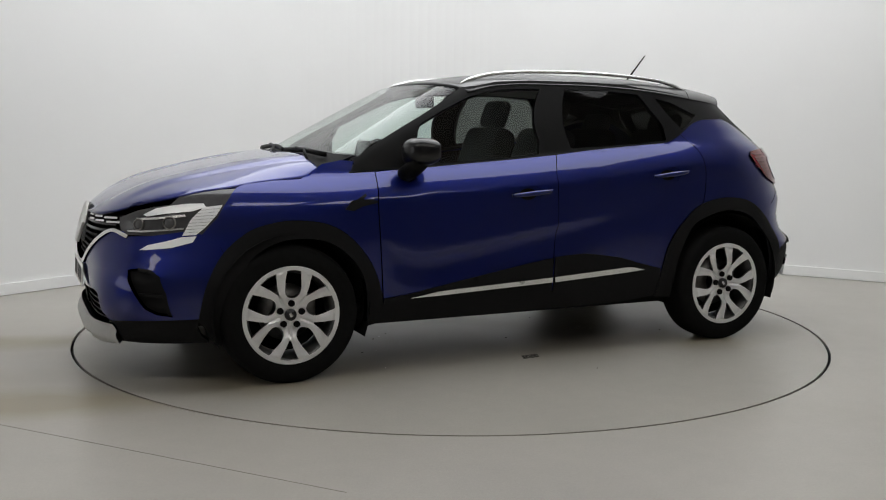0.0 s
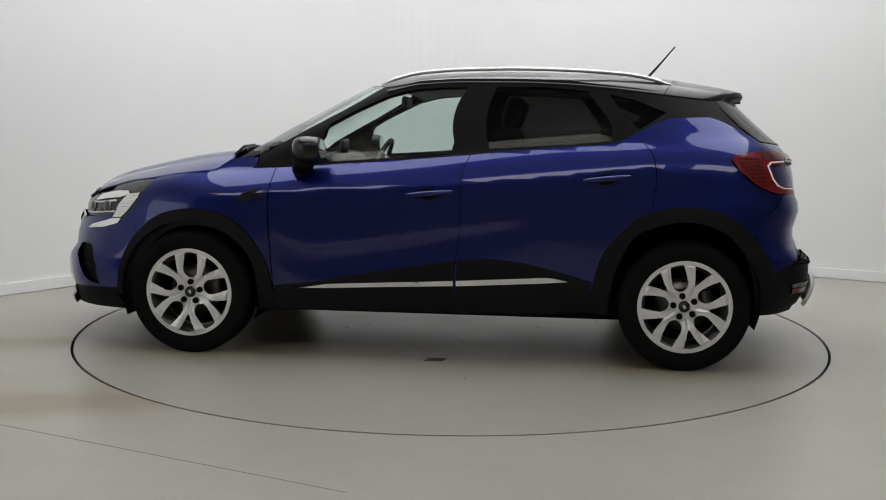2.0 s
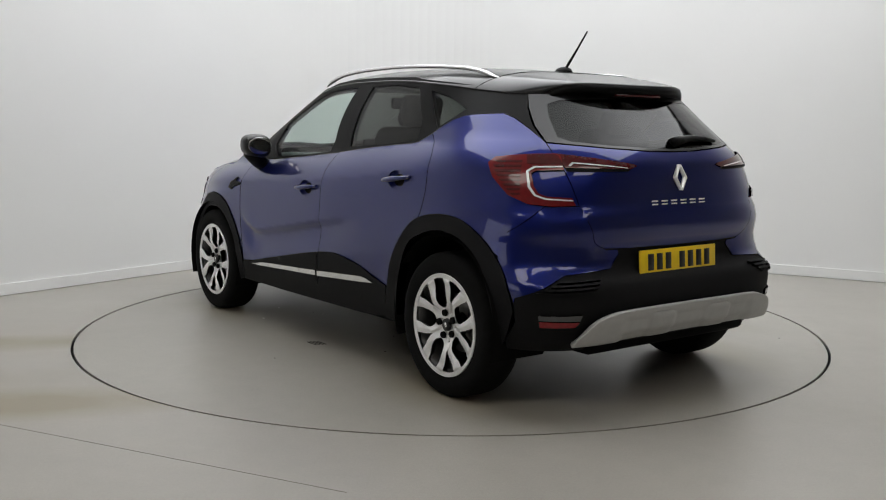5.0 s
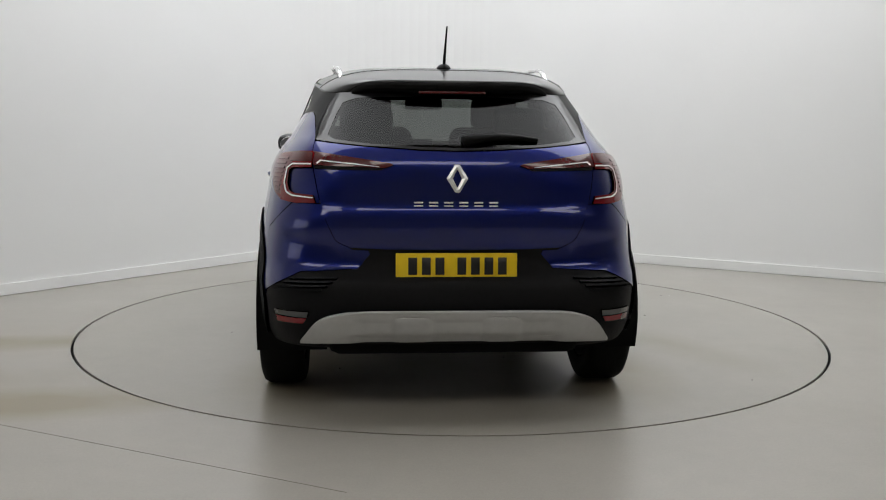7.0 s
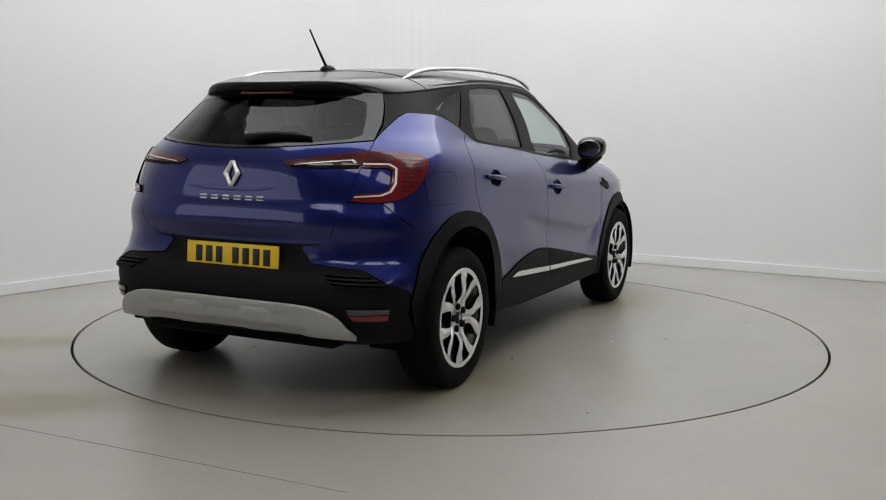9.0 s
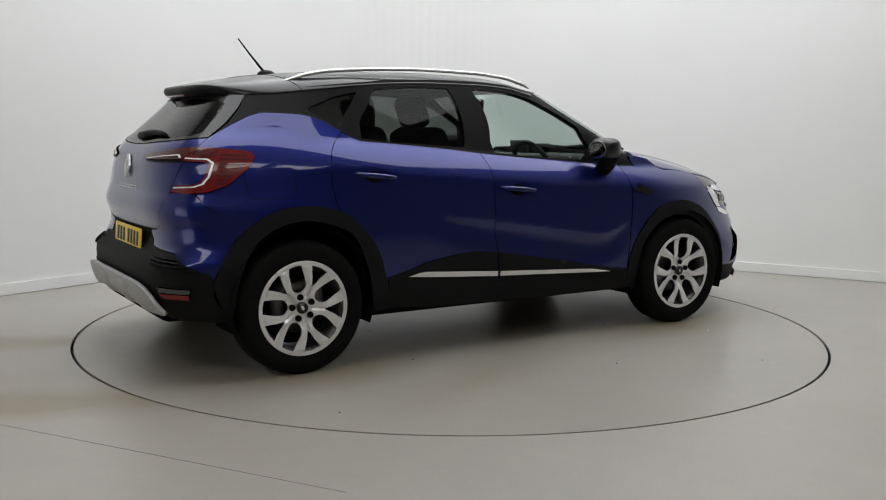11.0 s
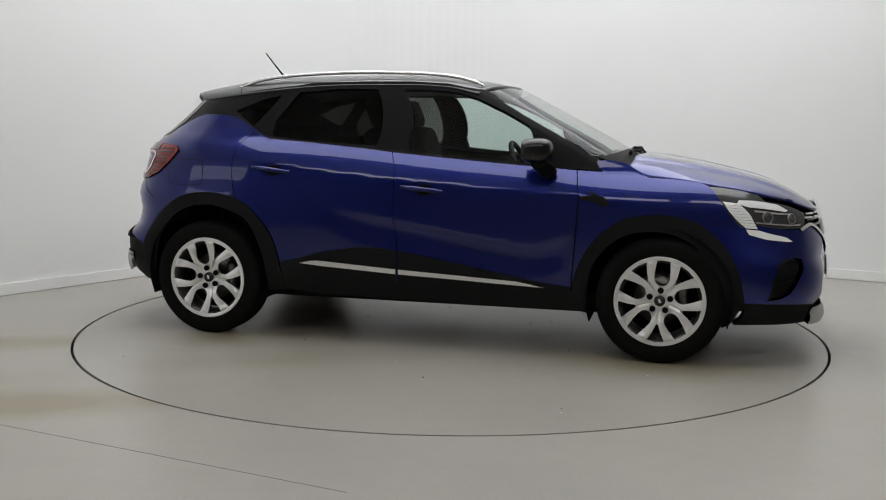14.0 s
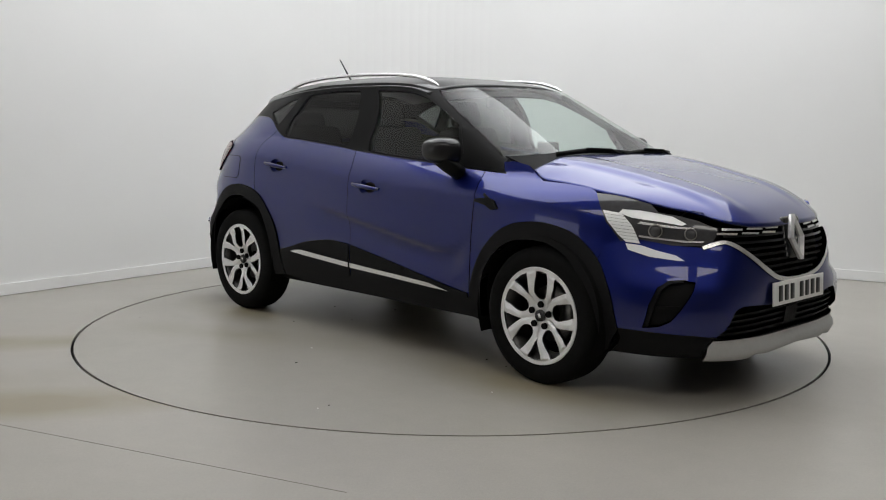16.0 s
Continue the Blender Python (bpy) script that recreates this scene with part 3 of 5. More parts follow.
rear_blue = [R(0.440, 0.719)] + gate_curve[::-1][3:14] + [R(0.568, 0.911), R(0.70, 0.911), X(-1.695, 0.795), X(-1.662, 0.685)] + XS([(-1.694, 0.638), (-1.735, 0.565), (-1.75, 0.545)], 4) + [X(-1.765, 0.505), R(0.825, 0.525), R(0.759, 0.578), R(0.66, 0.626), R(0.55, 0.632), R(0.42, 0.640), R(0.368, 0.700), R(0.375, 0.716)]
both("rear_bumper_corner", shrink(rear_blue, 0.0003), BLUE, car, depth=0.03)
tailgate = symr([R(0, 1.137), R(0.155, 1.140), R(0.389, 1.155), R(0.50, 1.165)] + gate_curve + [R(0.30, 0.719), R(0, 0.716)])
panel("tailgate", shrink(tailgate, GAP), BLUE, car, rear=True, step=0.035)
black_rear = symr([R(0, 0.724), R(0.46, 0.727), R(0.60, 0.69), R(0.80, 0.65), X(-1.68, 0.655), X(-1.72, 0.585), X(-1.755, 0.50), X(-1.765, 0.42), X(-1.70, 0.33), X(-1.68, 0.285), R(0.60, 0.285), R(0, 0.285)])
panel("rear_bumper", black_rear, PLASTIC, car, off=-0.006, depth=0.03, rear=True, label="grained black plastic bumper")
skid_top = smooth_keys([(0.0, 0.474), (0.354, 0.473), (0.46, 0.469), (0.51, 0.460), (0.58, 0.432), (0.65, 0.345)])
skid_low = smooth_keys([(0.0, 0.345), (0.30, 0.345), (0.60, 0.338), (0.65, 0.336)])


def skid_point(t, v):
    """The rear skid plate: a raised rim above, two raised pads below, and tucked-in lower edges."""
    y = 0.65 * v
    a = abs(y)
    z = skid_low(a) + (skid_top(a) - skid_low(a)) * t
    pocket = step01(0.10, 0.14, a) * (1 - step01(0.24, 0.28, a))
    outer = step01(0.40, 0.46, a)
    side = step01(0.430, 0.448, z)
    lift = 0.010 + 0.004 * side + (0.013 * pocket + 0.006 * outer) * (1 - side) - 0.014 * (1 - step01(0.372, 0.384, z)) * (1 - outer)
    return rear_skin(*R(y, z)) + Vector((-1, math.copysign(0.4 * step01(0.40, 0.65, a), y), 0)) * lift


for s in (1, -1):
    q = (lambda poly: poly) if s > 0 else mirror
    panel("reflector", q([R(0.770, 0.434), R(0.634, 0.434), R(0.650, 0.411), R(0.764, 0.408)]), RED, car, off=0.004, depth=0.01, step=0.02)
    panel("rear_fog_lens", q([R(0.776, 0.459), R(0.628, 0.463), R(0.633, 0.438), R(0.771, 0.438)]), SMOKE, car, off=0.003, depth=0.01, step=0.02)
    for k in range(4):
        z = 0.548 + 0.015 * k
        panel("vent_slat", q([R(0.795 - 0.028 * k, z), R(0.575 - 0.022 * k, z + 0.006), R(0.570 - 0.022 * k, z + 0.0125), R(0.785 - 0.028 * k, z + 0.007)]), PLASTIC, car, off=0.006, depth=0.012, step=0.03)
    bm = bmesh.new()
    p = R(s * 0.20, 0.43)
    bmesh.ops.create_cone(bm, cap_ends=True, segments=16, radius1=0.012, radius2=0.011, depth=0.012,
                          matrix=Matrix.Translation(rear_skin(*p) + Vector((-0.030, 0, 0))) @ Matrix.Rotation(radians(90), 4, "Y"))
    part("parking_sensor", bm, SKID, car)

# tail lamps: a red C on the corner and a long tapering blade on the tailgate
lamp_out = [(2.402, 1.108), (2.44, 1.117), (2.495, 1.124), (2.550, 1.126), (2.562, 1.118), (2.570, 1.060), (2.505, 1.056), (2.494, 1.045), (2.500, 0.992), (2.512, 0.962), (2.530, 0.951), (2.588, 0.946), (2.598, 0.914), (2.54, 0.909), (2.487, 0.918), (2.442, 0.953), (2.403, 1.026), (2.386, 1.085)]
blade = [R(0.609, 1.127), R(0.45, 1.106), R(0.285, 1.084), R(0.268, 1.077), R(0.305, 1.064), R(0.45, 1.067), R(0.606, 1.070)]
for s in (1, -1):
    q = (lambda poly: poly) if s > 0 else mirror
    lamp = panel("tail_lamp", q(lamp_out), RED, car, off=0.010, depth=0.02, step=0.025)
    for k in range(8):
        z = 1.094 - 0.019 * k
        a = lerp_keys([(0.93, 2.462), (0.953, 2.446), (1.026, 2.408), (1.085, 2.392), (1.1, 2.402)], z) + 0.005
        panel("lamp_rib", q([(a, z), (2.470, z + 0.003), (2.470, z - 0.006), (a + 0.006, z - 0.008)]), DEEPRED, lamp, off=0.012, depth=0.008, step=0.03)
    panel("lamp_top_shade", q([(2.48, 1.120), (2.549, 1.122), (2.557, 1.116), (2.566, 1.084), (2.50, 1.082), (2.482, 1.084)]), DEEPRED, lamp, off=0.012, depth=0.008, step=0.03)
    panel("light_guide", q([(2.567, 1.070), (2.503, 1.067), (2.488, 1.051), (2.493, 0.990), (2.506, 0.957), (2.528, 0.943), (2.590, 0.937), (2.591, 0.932), (2.525, 0.937), (2.501, 0.952), (2.487, 0.988), (2.482, 1.054), (2.499, 1.073), (2.566, 1.076)]), WHITE_LENS, lamp, off=0.0125, depth=0.01, step=0.02)
    bl = panel("tail_lamp_blade", q(blade), DEEPRED, car, off=0.009, depth=0.02, step=0.025)
    panel("light_guide", q([R(0.592, 1.078), R(0.575, 1.091), R(0.44, 1.081), R(0.330, 1.070), R(0.326, 1.0665), R(0.44, 1.0765), R(0.570, 1.086), R(0.585, 1.074)]), WHITE_LENS, bl, off=0.0115, depth=0.008, step=0.02)
    panel("lamp_trim", q([R(0.604, 1.069), R(0.44, 1.066), R(0.310, 1.062), R(0.318, 1.056), R(0.44, 1.056), R(0.602, 1.058)]), PLASTIC, bl, off=0.006, depth=0.008, step=0.03)

# front bumper
head = [F(0.513, 0.765), F(0.500, 0.798), F(0.56, 0.834), F(0.61, 0.854), F(0.655, 0.866), X(1.80, 0.902), X(1.733, 0.919), X(1.64, 0.936), X(1.548, 0.942), X(1.575, 0.910), X(1.615, 0.855), X(1.650, 0.775), X(1.690, 0.725), X(1.745, 0.735), X(1.80, 0.742), F(0.66, 0.722), F(0.57, 0.722), F(0.535, 0.738)]
grille = [F(0, 0.800), F(0.10, 0.800), F(0.30, 0.808), F(0.50, 0.830), F(0.52, 0.775), F(0.55, 0.742), F(0.50, 0.742), F(0.46, 0.735), F(0.40, 0.695), F(0.33, 0.645), F(0.27, 0.608), F(0.20, 0.575), F(0.10, 0.556), F(0, 0.553)]
low_grille = [F(0, 0.432), F(0.20, 0.436), F(0.36, 0.448), F(0.455, 0.452), F(0.50, 0.438), F(0.54, 0.38), F(0.575, 0.320), F(0.55, 0.306), F(0, 0.300)]
fog = [(0.550, 0.352), (0.541, 0.46), (0.524, 0.54), (0.500, 0.573), (0.468, 0.580), (0.442, 0.571), (0.453, 0.53), (0.476, 0.46), (0.500, 0.39), (0.522, 0.362)]
bump_half = [F(0, 0.553)] + grille[::-1][1:8] + [F(0.55, 0.735), F(0.58, 0.714), F(0.66, 0.720), X(1.80, 0.742), X(1.745, 0.735), X(1.690, 0.725), X(1.660, 0.740), X(1.650, 0.700)] + XS([(1.632, 0.643), (1.709, 0.51), (1.742, 0.39), (1.746, 0.34)], 5) + [F(0.76, 0.335), F(0.66, 0.328), F(0.60, 0.320)] + low_grille[::-1][2:]


def bumper_relief(u, z):
    """The carved channel above the corner vents, and the proud blade beside them."""
    y = abs(skin(u, z).y)
    return -0.016 * step01(0.30, 0.46, y) * (1 - step01(0.72, 0.80, y)) * math.exp(-((z - 0.565) / 0.035) ** 2) + 0.012 * math.exp(-((y - 0.58 - (z - 0.45) * 0.3) / 0.05) ** 2) * step01(0.32, 0.36, z) * (1 - step01(0.48, 0.55, z))


panel("front_bumper", sym(bump_half), BLUE, car, holes=[fog, mirror(fog)], off_uv=bumper_relief, depth=0.03, step=0.03)
both("bumper_vent", fog, PLASTIC, car, off=-0.035, depth=0.01, label="black corner vent")
both("vent_lip", [*fog[:5], (0.468, 0.570), (0.496, 0.562), (0.516, 0.533), (0.532, 0.457), (0.541, 0.354)], PLASTIC, car, off=-0.012, depth=0.03, step=0.03)
both("vent_slat", [(0.538, 0.452), (0.480, 0.462), (0.484, 0.448), (0.540, 0.438)], PLASTIC, car, off=-0.018, depth=0.012, step=0.03)
lip = [F(0, 0.300), F(0.52, 0.300), F(0.64, 0.330), F(0.76, 0.342), X(1.748, 0.345), X(1.755, 0.29), X(1.70, 0.215), F(0.70, 0.215), F(0, 0.235)]
panel("front_lip", sym(lip), PLASTIC, car, off=-0.004, depth=0.03, label="black plastic lower lip")
skid_f = [(0, 0.296), (0.20, 0.297), (0.33, 0.303), (0.403, 0.306), (0.419, 0.27), (0.434, 0.226), (0.33, 0.222), (0.20, 0.229), (0, 0.234)]
panel("front_skid_plate", sym(skid_f), SKID, car, off=0.010, depth=0.03, step=0.018, off_uv=lambda u, z: 0.010 * (1 - step01(0.258, 0.268, z)) * step01(0.02, 0.08, abs(abs(u) - 0.25) + 0.03) , label="grey plastic skid plate")

# grilles
panel("grille", sym(grille), DARK, car, off=-0.045, depth=0.01, label="black recessed radiator grille")
panel("lower_grille", sym(low_grille), DARK, car, off=-0.045, depth=0.01, label="black recessed air intake")


def grille_half(z):
    """Half width of the radiator grille at height z."""
    return lerp_keys([(0.553, 0.08), (0.575, 0.19), (0.608, 0.26), (0.645, 0.32), (0.695, 0.39), (0.735, 0.45), (0.775, 0.51), (0.83, 0.50)], z)


for k in range(7):
    z = 0.585 + 0.030 * k
    w = grille_half(z) - 0.012
    panel("grille_bar", sym([F(0, z + 0.006), F(w * 0.5, z + 0.006), F(w, z + 0.006), F(w, z - 0.006), F(w * 0.5, z - 0.006), F(0, z - 0.006)]), PLASTIC if k < 5 else BLACK, car, off=-0.012, depth=0.022, step=0.06)
for k in range(4):
    z = 0.322 + 0.029 * k
    w = lerp_keys([(0.30, 0.53), (0.32, 0.56), (0.38, 0.525), (0.44, 0.47)], z)
    panel("intake_bar", sym([F(0, z + 0.005), F(w * 0.5, z + 0.005), F(w, z + 0.005), F(w, z - 0.005), F(w * 0.5, z - 0.005), F(0, z - 0.005)]), PLASTIC, car, off=-0.014, depth=0.02, step=0.06)
panel("radar_cover", [F(-0.06, 0.405), F(0.06, 0.405), F(0.06, 0.325), F(-0.06, 0.325)], PLASTIC, car, off=-0.008, depth=0.02, label="flat black sensor cover")
for s in (1, -1):
    q = (lambda poly: poly) if s > 0 else mirror
    for z, y0 in ((0.788, 0.0), (0.768, 0.035)):
        for k in range(3):
            a = 0.135 + y0 + 0.125 * k
            panel("grille_bar_trim", q([F(a, z), F(a + 0.10, z + 0.004), F(a + 0.092, z + 0.013), F(a - 0.006, z + 0.009)]), CHROME, car, off=-0.006, depth=0.01, step=0.03)
    chrome_up = [(0.00, 0.553), (0.10, 0.556), (0.20, 0.575), (0.27, 0.608), (0.33, 0.645), (0.40, 0.695), (0.455, 0.733), (0.50, 0.744), (0.545, 0.732), (0.58, 0.718)]
    chrome_lo = [(0.58, 0.704), (0.545, 0.716), (0.50, 0.728), (0.465, 0.716), (0.41, 0.677), (0.345, 0.628), (0.285, 0.589), (0.21, 0.555), (0.105, 0.535), (0.0, 0.532)]
    panel("grille_trim", q([F(y, z) for y, z in curve(chrome_up, 3)] + [F(y, z) for y, z in curve(chrome_lo, 3)]), CHROME, car, off=0.008, depth=0.02, step=0.03, label="satin chrome grille surround")
    # headlamp
    hl = panel("headlamp", q(head), SMOKE, car, off=-0.003, depth=0.02, step=0.03, label="dark headlamp housing with pale lenses")
    panel("headlamp_brow", q([(0.431, 0.815), (0.454, 0.846), (0.490, 0.860), (0.521, 0.869), (0.556, 0.872), (0.566, 0.856), (0.543, 0.836), (0.486, 0.822), (0.444, 0.808)]), WHITE_LENS, hl, off=0.004, depth=0.012, step=0.02)
    for k in range(9):
        a, b = k / 9, (k + 1) / 9 - 0.009
        outer = lambda t: (lerp_keys([(0, 0.597), (0.35, 0.596), (0.7, 0.584), (1, 0.567)], t), 0.866 - 0.139 * t)
        inner = lambda t: (lerp_keys([(0, 0.561), (0.4, 0.549), (1, 0.540)], t), 0.855 - 0.133 * t)
        panel("lamp_segment", q([outer(a), inner(a), inner(b), outer(b)]), WHITE_LENS, hl, off=0.004, depth=0.012, step=0.03)
    panel("lamp_lower_arm", q([(0.569, 0.722), (0.566, 0.694), (0.527, 0.668), (0.474, 0.656), (0.457, 0.655), (0.473, 0.678), (0.510, 0.696), (0.539, 0.716)]), WHITE_LENS, car, off=0.004, depth=0.015, step=0.02, label="pale daytime running lamp")
    panel("lamp_chrome", q([(0.405, 0.734), (0.445, 0.734), (0.490, 0.742), (0.540, 0.752), (0.540, 0.761), (0.490, 0.750), (0.440, 0.742), (0.400, 0.742)]), CHROME, hl, off=0.004, depth=0.012, step=0.03)
    panel("lamp_inner_blade", q([(0.415, 0.800), (0.470, 0.806), (0.530, 0.822), (0.536, 0.812), (0.475, 0.797), (0.420, 0.791)]), CHROME, hl, off=0.002, depth=0.010, step=0.03)
    for y, z, r in ((0.600, 0.772, 0.024), (0.690, 0.782, 0.027)):
        u = F(y, z)
        c = skin(u[0] * s, z) 
        n = skin_normal(u[0], z)
        n = Vector((n.x, n.y * s, n.z))
        V, Fc = lathe([(0.0, 0.006), (r * 0.5, 0.005), (r * 0.85, 0.002), (r, -0.004)], 20)
        m = n.to_track_quat("Y", "Z").to_matrix()
        part_mesh("projector_lens", [c + n * 0.003 + m @ Vector(v) for v in V], Fc, SMOKE, hl)
        V, Fc = lathe([(r * 1.0, -0.004), (r * 1.02, 0.004), (r * 1.16, 0.003), (r * 1.2, -0.004)], 20)
        part_mesh("projector_ring", [c + n * 0.003 + m @ Vector(v) for v in V], Fc, DISC, hl)

# badges: plain lozenges and bars
def lozenge(name, centre, hw, hh, depth, wall, tilt, face):
    """A four-sided ring standing on a nose or tail, face +1 forwards or -1 backwards."""
    V, Fc = [], []
    outer = [(0, hh), (hw, hh * 0.06), (hw, -hh * 0.06), (0, -hh), (-hw, -hh * 0.06), (-hw, hh * 0.06)]
    out2 = [(-hw * 0.22, hh), (hw * 0.22, hh), (hw, 0), (hw * 0.22, -hh), (-hw * 0.22, -hh), (-hw, 0)]
    inner = [(-0.002, hh * 0.62), (0.002, hh * 0.62), (hw * 0.42, 0), (0.002, -hh * 0.62), (-0.002, -hh * 0.62), (-hw * 0.42, 0)]
    mid = [((a[0] + b[0]) / 2, (a[1] + b[1]) / 2) for a, b in zip(out2, inner)]
    for ring, d in ((out2, 0.0), (out2, depth * 0.6), (mid, depth), (inner, depth * 0.5), (inner, 0.0)):
        for y, z in ring:
            V.append(Vector(centre) + Vector((face * d + tilt * z, y, z)))
    for k in range(4):
        for i in range(6):
            j = (i + 1) % 6
            Fc.append((k * 6 + i, k * 6 + j, k * 6 + 6 + j, k * 6 + 6 + i))
    return part_mesh(name, V, Fc, ALLOY, car, "bright lozenge emblem", False)


lozenge("rear_emblem", (-1.937, 0.0, 1.024), 0.046, 0.058, 0.012, 0.01, 0.16, -1)
lozenge("front_emblem", (2.180, 0.0, 0.738), 0.072, 0.105, 0.022, 0.016, -0.28, 1)
bm = bmesh.new()
box_bm(bm, (2.164, 0, 0.735), (0.03, 0.17, 0.20), 0.02, Euler((0, radians(-14), 0)).to_matrix())
part("emblem_plinth", bm, BLACK, car)
for k in range(6):
    y = 0.164 - 0.064 * k
    bm = bmesh.new()
    box_bm(bm, (-1.942, y, 0.922), (0.006, 0.040, 0.007), 0.002, segments=1)
    box_bm(bm, (-1.944, y, 0.908), (0.006, 0.040, 0.006), 0.002, segments=1)
    part("lettering_bar", bm, ALLOY, car, "bright bar in place of a badge letter")


def number_plate(x, z, tilt, material, face, label):
    e = new("number_plate")
    e.parent = car
    e.matrix_local = pose(x, 0, z, 0, tilt, 0)
    tagged(e, label)
    bm = bmesh.new()
    box_bm(bm, (0, 0, 0), (0.006, 0.52, 0.111), 0.0025)
    part("plate_body", bm, material, e)
    for k in range(7):
        bm = bmesh.new()
        y = -face * (-0.196 + 0.058 * k + (0.036 if k > 3 else 0.0))
        box_bm(bm, (face * 0.0040, y, 0), (0.0025, 0.038, 0.074), 0.001, segments=1)
        part("plate_bar", bm, INK, e)


number_plate(-1.950, 0.652, 4, YELLOW, -1, "yellow rear plate with plain dark bars")
number_plate(2.214, 0.487, -3, WHITE, 1, "white front plate with plain dark bars")

# cladding, sills and chrome strips
arch_f_poly = fa + fai[::-1]
arch_r_poly = ra + rai[::-1]


both("front_arch_trim", arch_f_poly, PLASTIC, car, off=0.007, depth=0.05, step=0.03, label="grained black wheel arch trim")
both("rear_arch_trim", arch_r_poly, PLASTIC, car, off=0.008, depth=0.05, step=0.03, label="grained black wheel arch trim")
clad = XS([(0.845, 0.385), (0.70, 0.402), (0.553, 0.428), (0.170, 0.496), (-0.124, 0.544), (-0.25, 0.556), (-0.361, 0.556), (-0.569, 0.525), (-0.70, 0.488), (-0.842, 0.452)], 4)
clad_f = [p for p in clad if skin(*p).x > -0.128] + XL([(-0.129, 0.543), (-0.122, 0.36), (0.845, 0.36)])
clad_r = XL([(-0.136, 0.36), (-0.143, 0.546)]) + [p for p in clad if skin(*p).x < -0.145] + XL([(-0.83, 0.36)])
for s in (1, -1):
    q = (lambda poly: poly) if s > 0 else mirror
    panel("lower_trim", q(clad_f), PLASTIC, DOORS["front", s], off=0.008, depth=0.02, step=0.04, label="grained black plastic")
    panel("lower_trim", q(clad_r), PLASTIC, DOORS["rear", s], off=0.008, depth=0.02, step=0.04, label="grained black plastic")
    panel("chrome_strip", q(XL([(0.706, 0.380), (0.553, 0.406), (0.2, 0.424), (-0.124, 0.440), (-0.124, 0.413), (0.2, 0.400), (0.553, 0.384)])), CHROME, DOORS["front", s], off=0.016, depth=0.012, step=0.04, label="satin chrome strip")
    panel("chrome_strip", q(XL([(-0.140, 0.441), (-0.613, 0.471), (-0.65, 0.468), (-0.726, 0.452), (-0.60, 0.441), (-0.140, 0.413)])), CHROME, DOORS["rear", s], off=0.016, depth=0.012, step=0.04, label="satin chrome strip")
    panel("sill", q(XL([(0.86, 0.365), (-0.835, 0.365), (-0.87, 0.30), (-0.60, 0.272), (0.3, 0.262), (0.88, 0.262)])), PLASTIC, car, off=0.004, depth=0.05, step=0.05, label="black plastic sill")
    # fender vent
    panel("fender_vent", q(XL([(1.047, 0.838), (1.012, 0.879), (0.985, 0.884), (0.940, 0.908), (0.934, 0.900), (0.952, 0.884), (0.913, 0.883), (0.880, 0.876), (0.880, 0.865), (0.960, 0.850), (1.004, 0.829)])), PLASTIC, car, off=0.008, depth=0.015, step=0.02, label="black arrow-shaped fender vent")
    # handles
    for key, x0, x1, z0, z1 in (("front", 0.126, -0.116, 0.887, 0.908), ("rear", -0.787, -1.024, 0.976, 1.000)):
        cx, cz = CUPS[key]

        def hollow(u, z, cx=cx, cz=cz):
            p = skin(u, z)
            r = min(1.0, math.hypot((p.x - cx) / 0.072, (z - cz) / 0.044))
            return -0.034 * (1 - r * r) ** 0.6
        panel("handle_recess", q(XL(cup_outline(key, 1.02))), BLUE, DOORS[key, s], off=-0.001, off_uv=hollow, depth=0.004, step=0.010, label="hollow behind the handle")
        n = 14
        V, Fc = [], []
        for i in range(n + 1):
            t = i / n
            x, z = x0 + (x1 - x0) * t, z0 + (z1 - z0) * t
            p = skin(X(x, z)[0] * s, z)
            lift = 0.010 + 0.022 * math.sin(math.pi * min(max(t, 0.0), 1.0)) ** 0.5
            h = 0.0125 * (0.6 + 0.4 * math.sin(math.pi * t))
            for dy, dz in ((-0.012, -h), (0.0, -h * 1.05), (0.006, -h * 0.4), (0.006, h * 0.5), (0.0, h), (-0.012, h * 0.9)):
                V.append((p.x, p.y + s * (lift + dy), z + dz))
        for i in range(n):
            for k in range(6):
                a, b = i * 6 + k, i * 6 + (k + 1) % 6
                Fc.append((a, b, b + 6, a + 6) if s < 0 else (b, a, a + 6, b + 6))
        Fc += [tuple(range(6)), tuple(n * 6 + k for k in range(6))]
        part_mesh("door_handle", V, Fc, BLUE, DOORS[key, s], "blue pull handle")

# fuel flap on the right rear wing: a rounded square seam
seam = []
for cx, cz, a0 in ((-1.560, 1.006, 90), (-1.560, 0.915, 180), (-1.375, 0.915, 270), (-1.375, 1.006, 0)):
    seam += [(cx + 0.03 * math.cos(radians(a0 + k * 22.5)), cz + 0.03 * math.sin(radians(a0 + k * 22.5))) for k in range(5)]
flap = [(-u, z) for u, z in XL(seam)]
panel("fuel_flap_gap", flap, DARK, car, off=0.0006, depth=0.003, step=0.03)
panel("fuel_flap", shrink(flap, 0.003), BLUE, car, off=0.0014, depth=0.003, step=0.03, label="blue fuel filler flap")


